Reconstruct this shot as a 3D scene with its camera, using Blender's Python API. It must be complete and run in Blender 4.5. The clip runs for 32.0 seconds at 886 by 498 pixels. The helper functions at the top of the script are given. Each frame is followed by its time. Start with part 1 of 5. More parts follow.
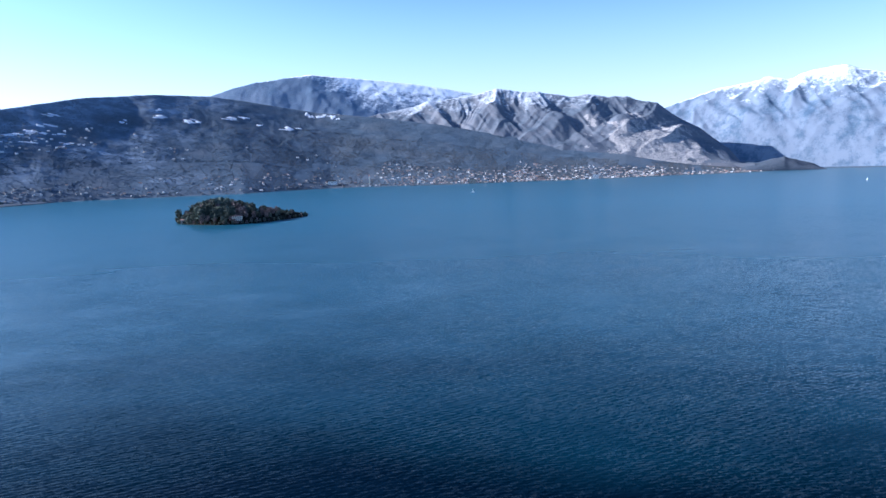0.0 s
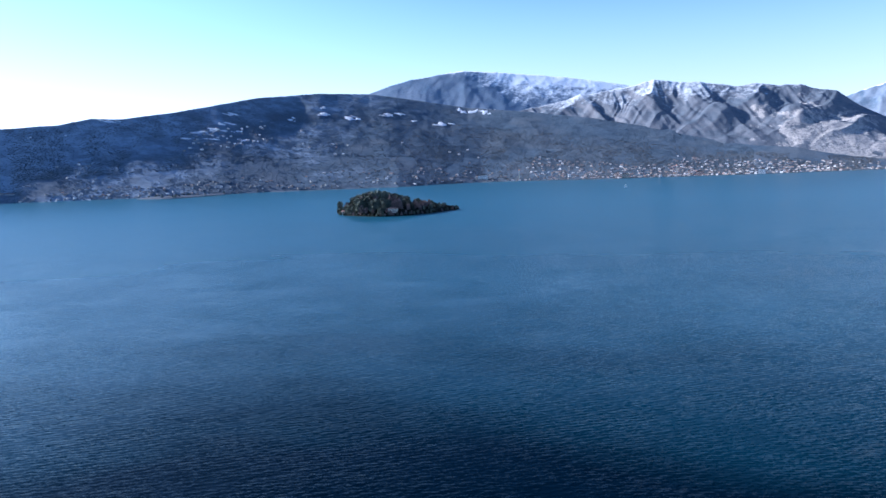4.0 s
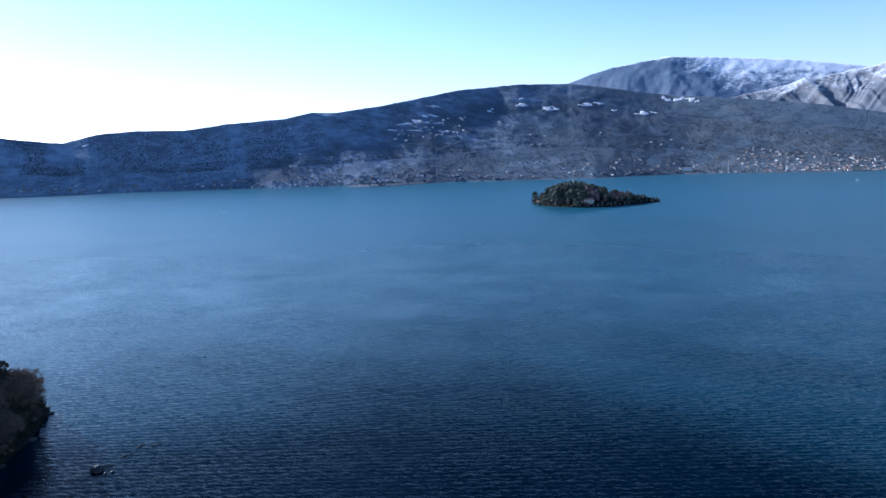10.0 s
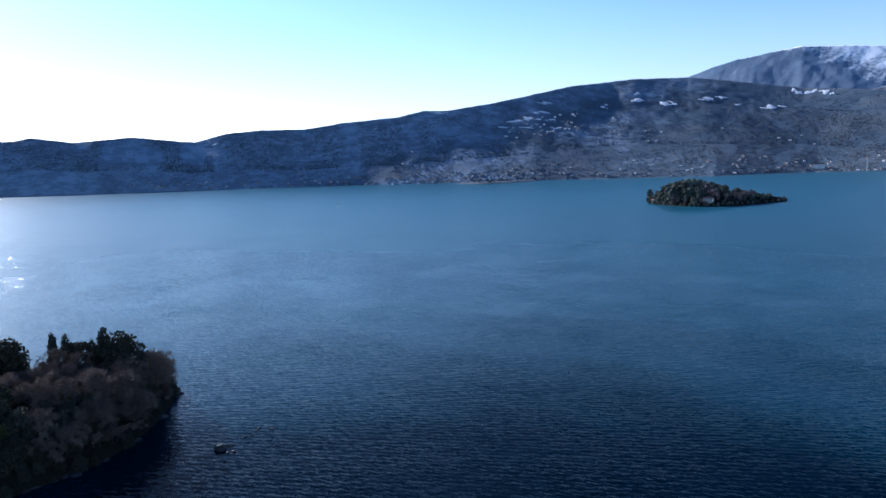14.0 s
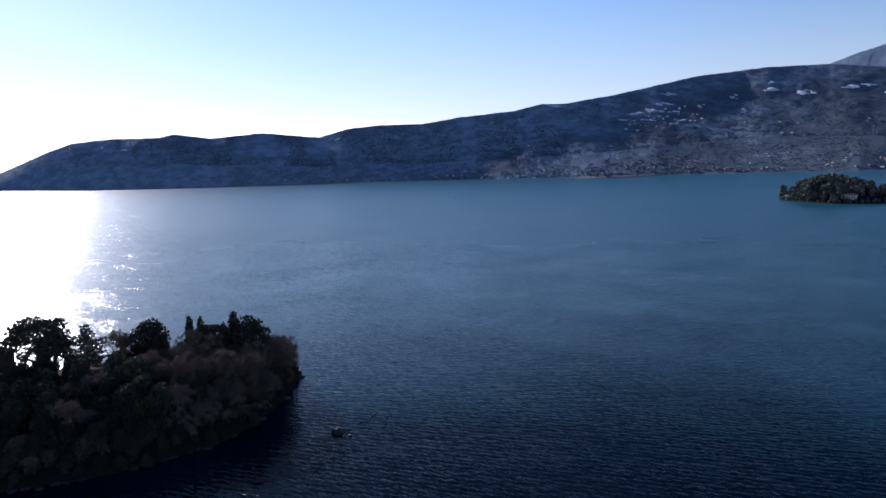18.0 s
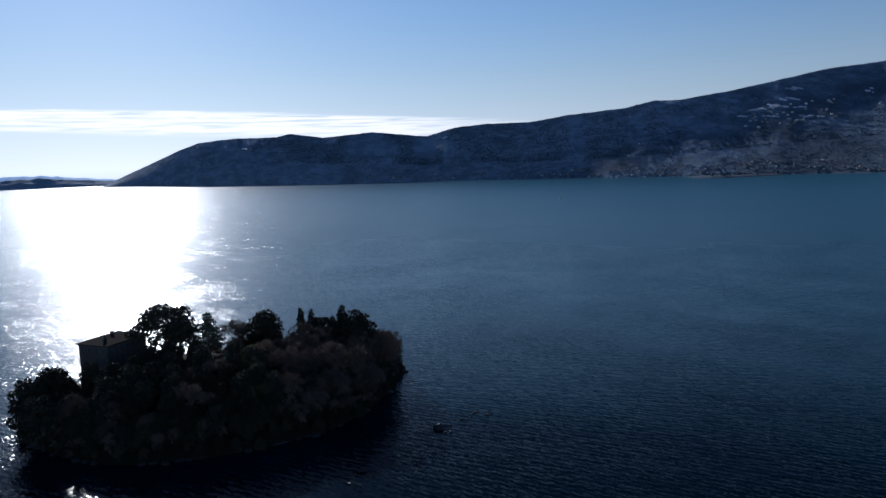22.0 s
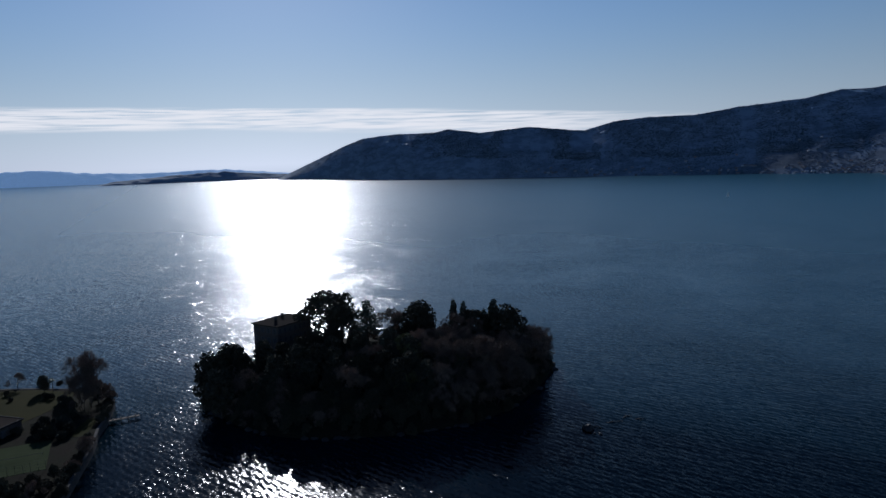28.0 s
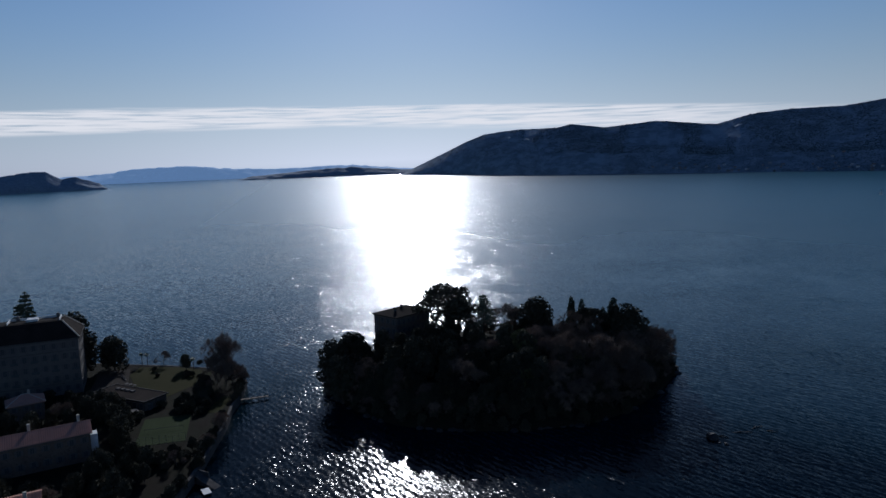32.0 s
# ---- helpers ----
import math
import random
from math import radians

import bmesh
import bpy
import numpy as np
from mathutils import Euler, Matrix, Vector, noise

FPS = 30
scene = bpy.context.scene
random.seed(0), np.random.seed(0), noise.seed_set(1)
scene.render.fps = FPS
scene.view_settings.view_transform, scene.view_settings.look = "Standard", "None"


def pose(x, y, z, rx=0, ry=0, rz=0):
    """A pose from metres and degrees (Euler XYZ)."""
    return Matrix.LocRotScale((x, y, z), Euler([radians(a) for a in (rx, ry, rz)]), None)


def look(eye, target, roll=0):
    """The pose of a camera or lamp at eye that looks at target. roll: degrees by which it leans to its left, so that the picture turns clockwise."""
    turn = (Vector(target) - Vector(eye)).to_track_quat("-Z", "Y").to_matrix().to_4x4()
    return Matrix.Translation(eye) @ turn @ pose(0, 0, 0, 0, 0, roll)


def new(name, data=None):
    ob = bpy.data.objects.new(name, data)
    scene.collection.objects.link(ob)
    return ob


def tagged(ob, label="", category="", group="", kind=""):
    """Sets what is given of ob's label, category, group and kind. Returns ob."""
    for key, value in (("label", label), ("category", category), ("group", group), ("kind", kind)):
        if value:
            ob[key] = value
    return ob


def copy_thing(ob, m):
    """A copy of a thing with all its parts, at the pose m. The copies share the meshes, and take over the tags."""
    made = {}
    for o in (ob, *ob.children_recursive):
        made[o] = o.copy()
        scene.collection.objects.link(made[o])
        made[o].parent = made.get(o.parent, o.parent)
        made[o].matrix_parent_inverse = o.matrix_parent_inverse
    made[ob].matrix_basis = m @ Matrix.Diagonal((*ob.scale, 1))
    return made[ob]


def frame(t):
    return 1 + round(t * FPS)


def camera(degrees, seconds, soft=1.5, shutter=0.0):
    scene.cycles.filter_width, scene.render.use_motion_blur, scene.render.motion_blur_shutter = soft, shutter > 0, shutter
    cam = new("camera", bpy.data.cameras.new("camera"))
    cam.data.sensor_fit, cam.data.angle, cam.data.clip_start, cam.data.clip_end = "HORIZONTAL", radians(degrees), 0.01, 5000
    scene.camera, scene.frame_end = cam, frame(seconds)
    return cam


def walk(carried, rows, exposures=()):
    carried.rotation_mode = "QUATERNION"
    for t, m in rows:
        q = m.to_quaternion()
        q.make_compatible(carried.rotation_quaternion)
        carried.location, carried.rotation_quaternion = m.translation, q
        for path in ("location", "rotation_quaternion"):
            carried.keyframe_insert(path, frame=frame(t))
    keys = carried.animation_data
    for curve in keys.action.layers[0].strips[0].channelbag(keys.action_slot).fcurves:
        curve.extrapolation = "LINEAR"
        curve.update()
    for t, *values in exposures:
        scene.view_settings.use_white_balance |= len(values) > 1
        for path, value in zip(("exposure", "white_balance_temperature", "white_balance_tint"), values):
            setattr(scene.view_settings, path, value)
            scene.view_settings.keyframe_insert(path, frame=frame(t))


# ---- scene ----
cam = camera(65.52, 32.0)
# seconds, place, yaw, pitch, roll
ROWS = [
    (0.0, -0.03, -0.07, 91.09, 0.01, -7.15, -1.75),
    (1.0, -0.88, -4.10, 91.22, 3.24, -7.19, -1.78),
    (2.0, -1.32, -7.07, 91.35, 6.34, -7.21, -1.83),
    (3.0, -1.44, -9.06, 91.43, 9.34, -7.21, -1.82),
    (3.5, -1.48, -9.66, 91.41, 10.83, -7.22, -1.82),
    (5.5, -1.94, -10.59, 90.98, 16.81, -7.28, -1.85),
    (6.0, -2.10, -10.71, 90.82, 18.24, -7.30, -1.83),
    (7.0, -2.41, -10.77, 90.43, 20.99, -7.36, -1.79),
    (8.0, -2.70, -10.63, 90.07, 23.62, -7.42, -1.75),
    (9.0, -3.02, -10.27, 89.82, 26.18, -7.45, -1.71),
    (10.0, -3.31, -9.94, 89.69, 28.39, -7.49, -1.70),
    (11.0, -3.53, -9.86, 89.62, 30.65, -7.53, -1.75),
    (12.0, -3.68, -9.86, 89.60, 32.99, -7.51, -1.74),
    (13.0, -3.84, -9.70, 89.57, 35.22, -7.44, -1.74),
    (14.0, -4.06, -9.53, 89.51, 37.47, -7.43, -1.79),
    (14.5, -4.16, -9.47, 89.48, 38.67, -7.46, -1.80),
    (16.5, -4.35, -9.19, 89.40, 43.61, -7.55, -1.92),
    (17.0, -4.44, -9.17, 89.39, 44.78, -7.56, -1.92),
    (18.0, -4.61, -9.15, 89.43, 47.03, -7.62, -1.91),
    (19.0, -4.69, -9.18, 89.52, 49.25, -7.67, -1.91),
    (20.0, -4.62, -9.24, 89.62, 51.47, -7.66, -1.93),
    (21.0, -4.49, -9.29, 89.70, 53.66, -7.55, -1.90),
    (22.0, -4.41, -9.32, 89.76, 55.76, -7.47, -1.89),
    (23.0, -4.36, -9.34, 89.84, 57.84, -7.43, -1.84),
    (24.0, -4.39, -9.39, 89.89, 59.95, -7.45, -1.80),
    (25.0, -4.42, -9.44, 89.93, 62.02, -7.46, -1.81),
    (25.5, -4.42, -9.43, 89.93, 63.08, -7.45, -1.82),
    (27.5, -4.57, -9.41, 89.80, 67.41, -7.48, -1.85),
    (28.0, -4.64, -9.34, 89.75, 68.53, -7.48, -1.87),
    (29.0, -4.77, -9.06, 89.62, 70.93, -7.49, -1.93),
    (30.0, -4.88, -8.85, 89.50, 73.51, -7.50, -1.95),
    (31.0, -4.91, -8.70, 89.43, 76.07, -7.51, -1.98),
    (32.0, -4.91, -8.58, 89.43, 78.55, -7.51, -1.98),
]
EXPOSURES = [(0.0, 1.3, 5250, 16), (9.0, 1.16, 5220, 15), (14.0, 0.92, 5280, 14), (16.3, 0.66, 5720, 24), (17.7, 0.42, 5720, 23),
             (19.2, 0.06, 5460, 14), (20.0, -0.1, 5440, 13), (25.0, -0.7, 5440, 13), (32.0, -0.95, 5420, 13)]
walk(cam, [(t, look((x, y, z), (x - math.sin(radians(yaw)) * math.cos(radians(pitch)),
                                y + math.cos(radians(yaw)) * math.cos(radians(pitch)),
                                z + math.sin(radians(pitch))), roll))
           for t, x, y, z, yaw, pitch, roll in ROWS], EXPOSURES)

# ---- light ----
SUN_AZ, SUN_EL = 81.5, 23.0          # degrees to the left of +y, degrees up
world = bpy.data.worlds.new("winter_sky")
scene.world = world
world.use_nodes = True
wn, wl = world.node_tree.nodes, world.node_tree.links
sky = wn.new("ShaderNodeTexSky")
sky.sky_type, sky.sun_disc = "NISHITA", False
sky.sun_elevation, sky.sun_rotation = radians(SUN_EL), radians(360 - SUN_AZ)
sky.air_density, sky.dust_density, sky.ozone_density = 1.0, 0.12, 2.5
SKY_STRENGTH = 0.095
wn["Background"].inputs["Strength"].default_value = SKY_STRENGTH
# a thin bank of cloud low over the lake's far end
wgeo, wsplit = wn.new("ShaderNodeTexCoord"), wn.new("ShaderNodeSeparateXYZ")
wl.new(wgeo.outputs["Generated"], wsplit.inputs[0])
wstretch, wnoise, wfine = wn.new("ShaderNodeVectorMath"), wn.new("ShaderNodeTexNoise"), wn.new("ShaderNodeTexNoise")
wstretch.operation = "MULTIPLY"
wstretch.inputs[1].default_value = (2.2, 2.2, 55.0)
wl.new(wgeo.outputs["Generated"], wstretch.inputs[0])
for tex, size, detail in ((wnoise, 1.6, 5), (wfine, 6.0, 5)):
    tex.inputs["Scale"].default_value, tex.inputs["Detail"].default_value = size, detail
    wl.new(wstretch.outputs[0], tex.inputs["Vector"])


def wmath(kind, *values):
    x = wn.new("ShaderNodeMath")
    x.operation = kind
    for i, value in enumerate(values):
        if isinstance(value, (int, float)):
            x.inputs[i].default_value = value
        else:
            wl.new(value, x.inputs[i])
    return x.outputs[0]


def wstep(value, low, high):
    x = wn.new("ShaderNodeMapRange")
    x.interpolation_type = "SMOOTHSTEP"
    x.inputs["From Min"].default_value, x.inputs["From Max"].default_value = low, high
    wl.new(value, x.inputs["Value"])
    return x.outputs["Result"]


lean = wmath("MULTIPLY", wsplit.outputs["Y"], wmath("ADD", wmath("MULTIPLY", wsplit.outputs["Y"], 0.0515), 0.0079))
lift = wmath("ADD", wmath("ADD", wsplit.outputs["Z"], lean), wmath("MULTIPLY", wmath("SUBTRACT", wnoise.outputs[0], 0.5), 0.012))
bank = wmath("MULTIPLY", wstep(lift, 0.044, 0.054), wstep(lift, 0.081, 0.075))
bank = wmath("MULTIPLY", bank, wstep(wfine.outputs[0], 0.25, 0.6))
ahead = wmath("ADD", wmath("MULTIPLY", wsplit.outputs["X"], -math.sin(radians(95))), wmath("MULTIPLY", wsplit.outputs["Y"], math.cos(radians(95))))
bank = wmath("MULTIPLY", bank, wstep(ahead, 0.62, 0.86))
wmix = wn.new("ShaderNodeMix")
wmix.data_type = "RGBA"
wl.new(wmath("MULTIPLY", bank, 0.88), wmix.inputs["Factor"])
# moist air pales the sky towards the horizon
wgrey, wpale, whaze = wn.new("ShaderNodeRGBToBW"), wn.new("ShaderNodeVectorMath"), wn.new("ShaderNodeMix")
wpale.operation, whaze.data_type = "SCALE", "RGBA"
wpale.inputs[0].default_value = (0.82, 0.89, 0.98)
wl.new(sky.outputs[0], wgrey.inputs[0])
wl.new(wgrey.outputs[0], wpale.inputs["Scale"])
wl.new(wmath("MULTIPLY", wstep(wsplit.outputs["Z"], 0.22, -0.02), 0.85), whaze.inputs["Factor"])
# and it deepens overhead, away from the sun
wdeep = wn.new("ShaderNodeMix")
wdeep.data_type, wdeep.blend_type = "RGBA", "MULTIPLY"
wsun = wn.new("ShaderNodeVectorMath")
wsun.operation = "DOT_PRODUCT"
wsun.inputs[1].default_value = (-math.sin(radians(SUN_AZ)), math.cos(radians(SUN_AZ)), 0.0)
wl.new(wgeo.outputs["Generated"], wsun.inputs[0])
wl.new(wmath("MULTIPLY", wstep(wsplit.outputs["Z"], 0.1, 0.45), wstep(wsun.outputs["Value"], 0.9, 0.15)), wdeep.inputs["Factor"])
wl.new(sky.outputs[0], wdeep.inputs[6])
wdeep.inputs[7].default_value = (0.24, 0.40, 0.58, 1)
wl.new(wdeep.outputs[2], whaze.inputs[6])
wl.new(wpale.outputs[0], whaze.inputs[7])
wl.new(whaze.outputs[2], wmix.inputs[6])
wmix.inputs[7].default_value = (17.0, 15.6, 13.8, 1)
wl.new(wmix.outputs[2], wn["Background"].inputs["Color"])

sun = new("sun", bpy.data.lights.new("sun", "SUN"))
sun.data.energy, sun.data.angle, sun.data.color = 4.8, radians(0.55), (1.0, 0.93, 0.82)
sun_way = Vector((-math.sin(radians(SUN_AZ)) * math.cos(radians(SUN_EL)),
                  math.cos(radians(SUN_AZ)) * math.cos(radians(SUN_EL)), math.sin(radians(SUN_EL))))
sun.matrix_world = look(sun_way * 500, (0, 0, 0))


# ---- materials ----
def material(name, rough=0.8, metal=0.0, spec=0.3):
    m = bpy.data.materials.new(name)
    m.use_nodes = True
    b = m.node_tree.nodes["Principled BSDF"]
    b.inputs["Roughness"].default_value, b.inputs["Metallic"].default_value = rough, metal
    b.inputs["Specular IOR Level"].default_value = spec
    return m, m.node_tree.nodes, m.node_tree.links, b


def noise_node(n, l, scale, detail=4.0, rough=0.6, stretch=None):
    geo = n.new("ShaderNodeNewGeometry")
    tex = n.new("ShaderNodeTexNoise")
    tex.inputs["Scale"].default_value, tex.inputs["Detail"].default_value = scale, detail
    tex.inputs["Roughness"].default_value = rough
    if stretch:
        mul = n.new("ShaderNodeVectorMath")
        mul.operation = "MULTIPLY"
        mul.inputs[1].default_value = stretch
        l.new(geo.outputs["Position"], mul.inputs[0])
        l.new(mul.outputs[0], tex.inputs["Vector"])
    else:
        l.new(geo.outputs["Position"], tex.inputs["Vector"])
    return tex


def ramp(n, l, value, low, high, a=0.0, b=1.0):
    r = n.new("ShaderNodeMapRange")
    r.inputs["From Min"].default_value, r.inputs["From Max"].default_value = low, high
    r.inputs["To Min"].default_value, r.inputs["To Max"].default_value = a, b
    l.new(value, r.inputs["Value"])
    return r.outputs["Result"]


def blend(n, l, factor, a, b):
    x = n.new("ShaderNodeMix")
    x.data_type = "RGBA"
    l.new(factor, x.inputs["Factor"])
    for value, i in ((a, 6), (b, 7)):
        if isinstance(value, tuple):
            x.inputs[i].default_value = (*value, 1)
        else:
            l.new(value, x.inputs[i])
    return x.outputs[2]


def sums(n, l, kind, a, b):
    x = n.new("ShaderNodeMath")
    x.operation = kind
    for value, i in ((a, 0), (b, 1)):
        if isinstance(value, (int, float)):
            x.inputs[i].default_value = value
        else:
            l.new(value, x.inputs[i])
    return x.outputs[0]


def bumped(n, l, b, height, strength=0.4, distance=0.1):
    bump = n.new("ShaderNodeBump")
    bump.inputs["Strength"].default_value, bump.inputs["Distance"].default_value = strength, distance
    l.new(height, bump.inputs["Height"])
    l.new(bump.outputs[0], b.inputs["Normal"])


def two_tone(name, c1, c2, coarse, fine, c3=None, rough=0.8, bump=0.0, depth=0.05, metal=0.0, varied=0.0, spec=0.3):
    """Two colours in coarse patches, a third in fine specks, with relief; varied: how far each object differs."""
    m, n, l, b = material(name, rough, metal, spec)
    big, small = noise_node(n, l, coarse, 3), noise_node(n, l, fine, 5, 0.7)
    colour = blend(n, l, ramp(n, l, big.outputs[0], 0.35, 0.65), c1, c2)
    if c3:
        colour = blend(n, l, ramp(n, l, small.outputs[0], 0.5, 0.68), colour, c3)
    if varied:
        info, hsv = n.new("ShaderNodeObjectInfo"), n.new("ShaderNodeHueSaturation")
        l.new(ramp(n, l, info.outputs["Random"], 0, 1, 1 - varied, 1 + varied), hsv.inputs["Value"])
        l.new(colour, hsv.inputs["Color"])
        colour = hsv.outputs[0]
    l.new(colour, b.inputs["Base Color"])
    if bump:
        bumped(n, l, b, small.outputs[0], bump, depth)
    return m


def land(name, woods, bare, green, snow_from=None, rock=None, snow_amount=0.5, south_haze=None, snow_east=None, face=None):
    """Winter hillsides: bare woods, evergreens, meadows, rock on steep faces, snow above a height."""
    m, n, l, b = material(name, 0.95, 0, 0.1)
    geo = n.new("ShaderNodeNewGeometry")
    split = n.new("ShaderNodeSeparateXYZ")
    l.new(geo.outputs["Position"], split.inputs[0])
    tilt = n.new("ShaderNodeSeparateXYZ")
    l.new(geo.outputs["Normal"], tilt.inputs[0])
    big, mid, small = noise_node(n, l, 0.0035, 4), noise_node(n, l, 0.014, 6, 0.7, (1, 1, 2.2)), noise_node(n, l, 0.09, 5, 0.75, (1, 1, 2.0))
    colour = blend(n, l, ramp(n, l, mid.outputs[0], 0.42, 0.58), woods, green)
    colour = blend(n, l, ramp(n, l, big.outputs[0], 0.46, 0.62, 0, 0.8), colour, bare)
    colour = blend(n, l, ramp(n, l, small.outputs[0], 0.42, 0.62, 0, 0.5), colour, tuple(min(1, c * 0.5) for c in woods))
    if south_haze:
        # haze put into colour: shaded southern slopes take a paler blue tint
        tint, start, full = south_haze
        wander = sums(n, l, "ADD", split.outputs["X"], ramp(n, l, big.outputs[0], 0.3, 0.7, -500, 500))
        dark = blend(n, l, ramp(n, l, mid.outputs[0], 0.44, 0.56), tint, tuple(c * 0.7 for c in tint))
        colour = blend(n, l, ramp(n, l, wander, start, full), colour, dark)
    if rock:
        cliff = noise_node(n, l, 0.012, 6, 0.7, (1, 1, 0.6))
        steep = ramp(n, l, tilt.outputs["Z"], 0.86, 0.66)
        place = sums(n, l, "MULTIPLY", steep, ramp(n, l, cliff.outputs[0], 0.38, 0.55, 0, 0.7))
        colour = blend(n, l, place, colour, rock)
        if face:
            # a bare quarried face between two bearings, up to a height
            x0, x1, top, tint = face
            wander = sums(n, l, "ADD", split.outputs["X"], ramp(n, l, cliff.outputs[0], 0.3, 0.7, -220, 220))
            level = sums(n, l, "ADD", split.outputs["Z"], ramp(n, l, cliff.outputs[0], 0.3, 0.7, 120, -120))
            span = sums(n, l, "MULTIPLY", ramp(n, l, wander, x0, x0 + 60), ramp(n, l, wander, x1, x1 - 60))
            span = sums(n, l, "MULTIPLY", span, ramp(n, l, level, top, top - 60))
            span = sums(n, l, "MULTIPLY", span, ramp(n, l, small.outputs[0], 0.62, 0.42, 0.25, 0.9))
            colour = blend(n, l, span, colour, tint)
    if snow_from is not None:
        fleck = noise_node(n, l, 0.011, 7, 0.72)
        fine = noise_node(n, l, 0.05, 4, 0.7)
        level = sums(n, l, "ADD", split.outputs["Z"], ramp(n, l, fleck.outputs[0], 0.3, 0.7, -90, 90))
        level = sums(n, l, "ADD", level, ramp(n, l, fine.outputs[0], 0.3, 0.7, -50, 50))
        level = sums(n, l, "ADD", level, ramp(n, l, tilt.outputs["Z"], 0.6, 0.95, -90, 50))
        if snow_east:
            # snow thins towards one end, placed to fit the camera's view
            x0, x1, drop = snow_east
            level = sums(n, l, "ADD", level, ramp(n, l, split.outputs["X"], x0, x1, -drop, 0))
        white = ramp(n, l, level, snow_from, snow_from + 110, 0, snow_amount)
        colour = blend(n, l, white, colour, (0.86, 0.9, 0.95))
    l.new(colour, b.inputs["Base Color"])
    bumped(n, l, b, small.outputs[0], 0.35, 3.0)
    return m


def water_material():
    """Small steep wavelets that sparkle, over a gently moving, smoother skin."""
    m, n, l, b = material("lake_water", 0.1, 0, 0.5)
    calm, mixer = n.new("ShaderNodeBsdfPrincipled"), n.new("ShaderNodeMixShader")
    drift = noise_node(n, l, 0.0016, 4, 0.55, (1.0, 2.2, 1.0))
    # distance haze put into colour: water pales away from a point near the camera
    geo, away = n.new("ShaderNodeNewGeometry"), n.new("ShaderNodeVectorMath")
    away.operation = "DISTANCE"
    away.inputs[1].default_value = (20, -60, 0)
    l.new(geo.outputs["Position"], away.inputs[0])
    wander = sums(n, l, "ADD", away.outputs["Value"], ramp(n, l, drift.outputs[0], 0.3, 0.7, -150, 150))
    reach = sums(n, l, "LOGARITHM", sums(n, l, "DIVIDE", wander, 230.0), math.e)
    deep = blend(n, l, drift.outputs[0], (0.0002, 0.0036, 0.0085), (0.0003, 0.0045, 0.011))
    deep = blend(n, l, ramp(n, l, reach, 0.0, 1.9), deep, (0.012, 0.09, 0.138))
    for skin in (b, calm):
        skin.inputs["IOR"].default_value = 1.333
        # gloss is cut close to that point to darken the near water
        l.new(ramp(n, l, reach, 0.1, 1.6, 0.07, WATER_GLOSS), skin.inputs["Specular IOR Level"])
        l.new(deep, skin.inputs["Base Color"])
    l.new(ramp(n, l, reach, 0.2, 2.2, 0.14, WAVE_ROUGH), b.inputs["Roughness"])
    # the breeze ruffles the northern water more than the southern
    north = n.new("ShaderNodeSeparateXYZ")
    l.new(geo.outputs["Position"], north.inputs[0])
    breeze = sums(n, l, "MULTIPLY", ramp(n, l, north.outputs["Y"], -300, 500, 0.26, 0.34), ramp(n, l, reach, 0.1, 1.6, 0.4, 1.0))
    l.new(breeze, calm.inputs["Roughness"])
    # gusts ruffle the open lake in patches; the bay behind the island lies sheltered
    gust, puff = noise_node(n, l, 0.017, 4, 0.62), noise_node(n, l, 0.05, 2, 0.6)
    wind = sums(n, l, "MULTIPLY", ramp(n, l, gust.outputs[0], 0.3, 0.7, 0.35, 1.65), ramp(n, l, puff.outputs[0], 0.3, 0.7, 0.55, 1.45))
    wind = sums(n, l, "MULTIPLY", wind, ramp(n, l, reach, 0.1, 2.0, SHELTERED, OPEN))
    total = None
    for size, detail, slope_most, long, bearing in WAVES:
        tex = noise_node(n, l, size, detail, 0.5)
        turn, squeeze = n.new("ShaderNodeVectorRotate"), n.new("ShaderNodeVectorMath")
        turn.rotation_type, squeeze.operation = "Z_AXIS", "MULTIPLY"
        turn.inputs["Angle"].default_value = radians(bearing)
        squeeze.inputs[1].default_value = (long, 1.0, 1.0)
        l.new(tex.inputs["Vector"].links[0].from_socket, turn.inputs["Vector"])
        l.new(turn.outputs[0], squeeze.inputs[0])
        l.new(squeeze.outputs[0], tex.inputs["Vector"])
        off, mul = n.new("ShaderNodeVectorMath"), n.new("ShaderNodeVectorMath")
        off.operation, mul.operation = "SUBTRACT", "SCALE"
        off.inputs[1].default_value = (0.5, 0.5, 0.5)
        l.new(tex.outputs["Color"], off.inputs[0])
        l.new(off.outputs[0], mul.inputs[0])
        l.new(sums(n, l, "MULTIPLY", wind, slope_most), mul.inputs["Scale"])
        if total:
            add = n.new("ShaderNodeVectorMath")
            l.new(total, add.inputs[0])
            l.new(mul.outputs[0], add.inputs[1])
            total = add.outputs[0]
        else:
            total = mul.outputs[0]
    # trains of ripples that wander and break up
    calmer = ramp(n, l, reach, 0.3, 1.9, 1.0, 0.2)
    train = None
    for length, steep, bearing in RIPPLES:
        turn, bands, pull = n.new("ShaderNodeVectorRotate"), n.new("ShaderNodeTexWave"), n.new("ShaderNodeVectorMath")
        turn.rotation_type, pull.operation = "Z_AXIS", "SCALE"
        turn.inputs["Angle"].default_value = radians(-bearing)
        bands.wave_type, bands.bands_direction, bands.wave_profile = "BANDS", "Y", "SIN"
        bands.inputs["Scale"].default_value, bands.inputs["Distortion"].default_value = 0.314 / length, 5.0
        bands.inputs["Detail"].default_value, bands.inputs["Detail Scale"].default_value = 3.0, 0.9 / length * 8
        l.new(geo.outputs["Position"], turn.inputs["Vector"])
        l.new(turn.outputs[0], bands.inputs["Vector"])
        pull.inputs[0].default_value = (-math.sin(radians(bearing)), math.cos(radians(bearing)), 0)
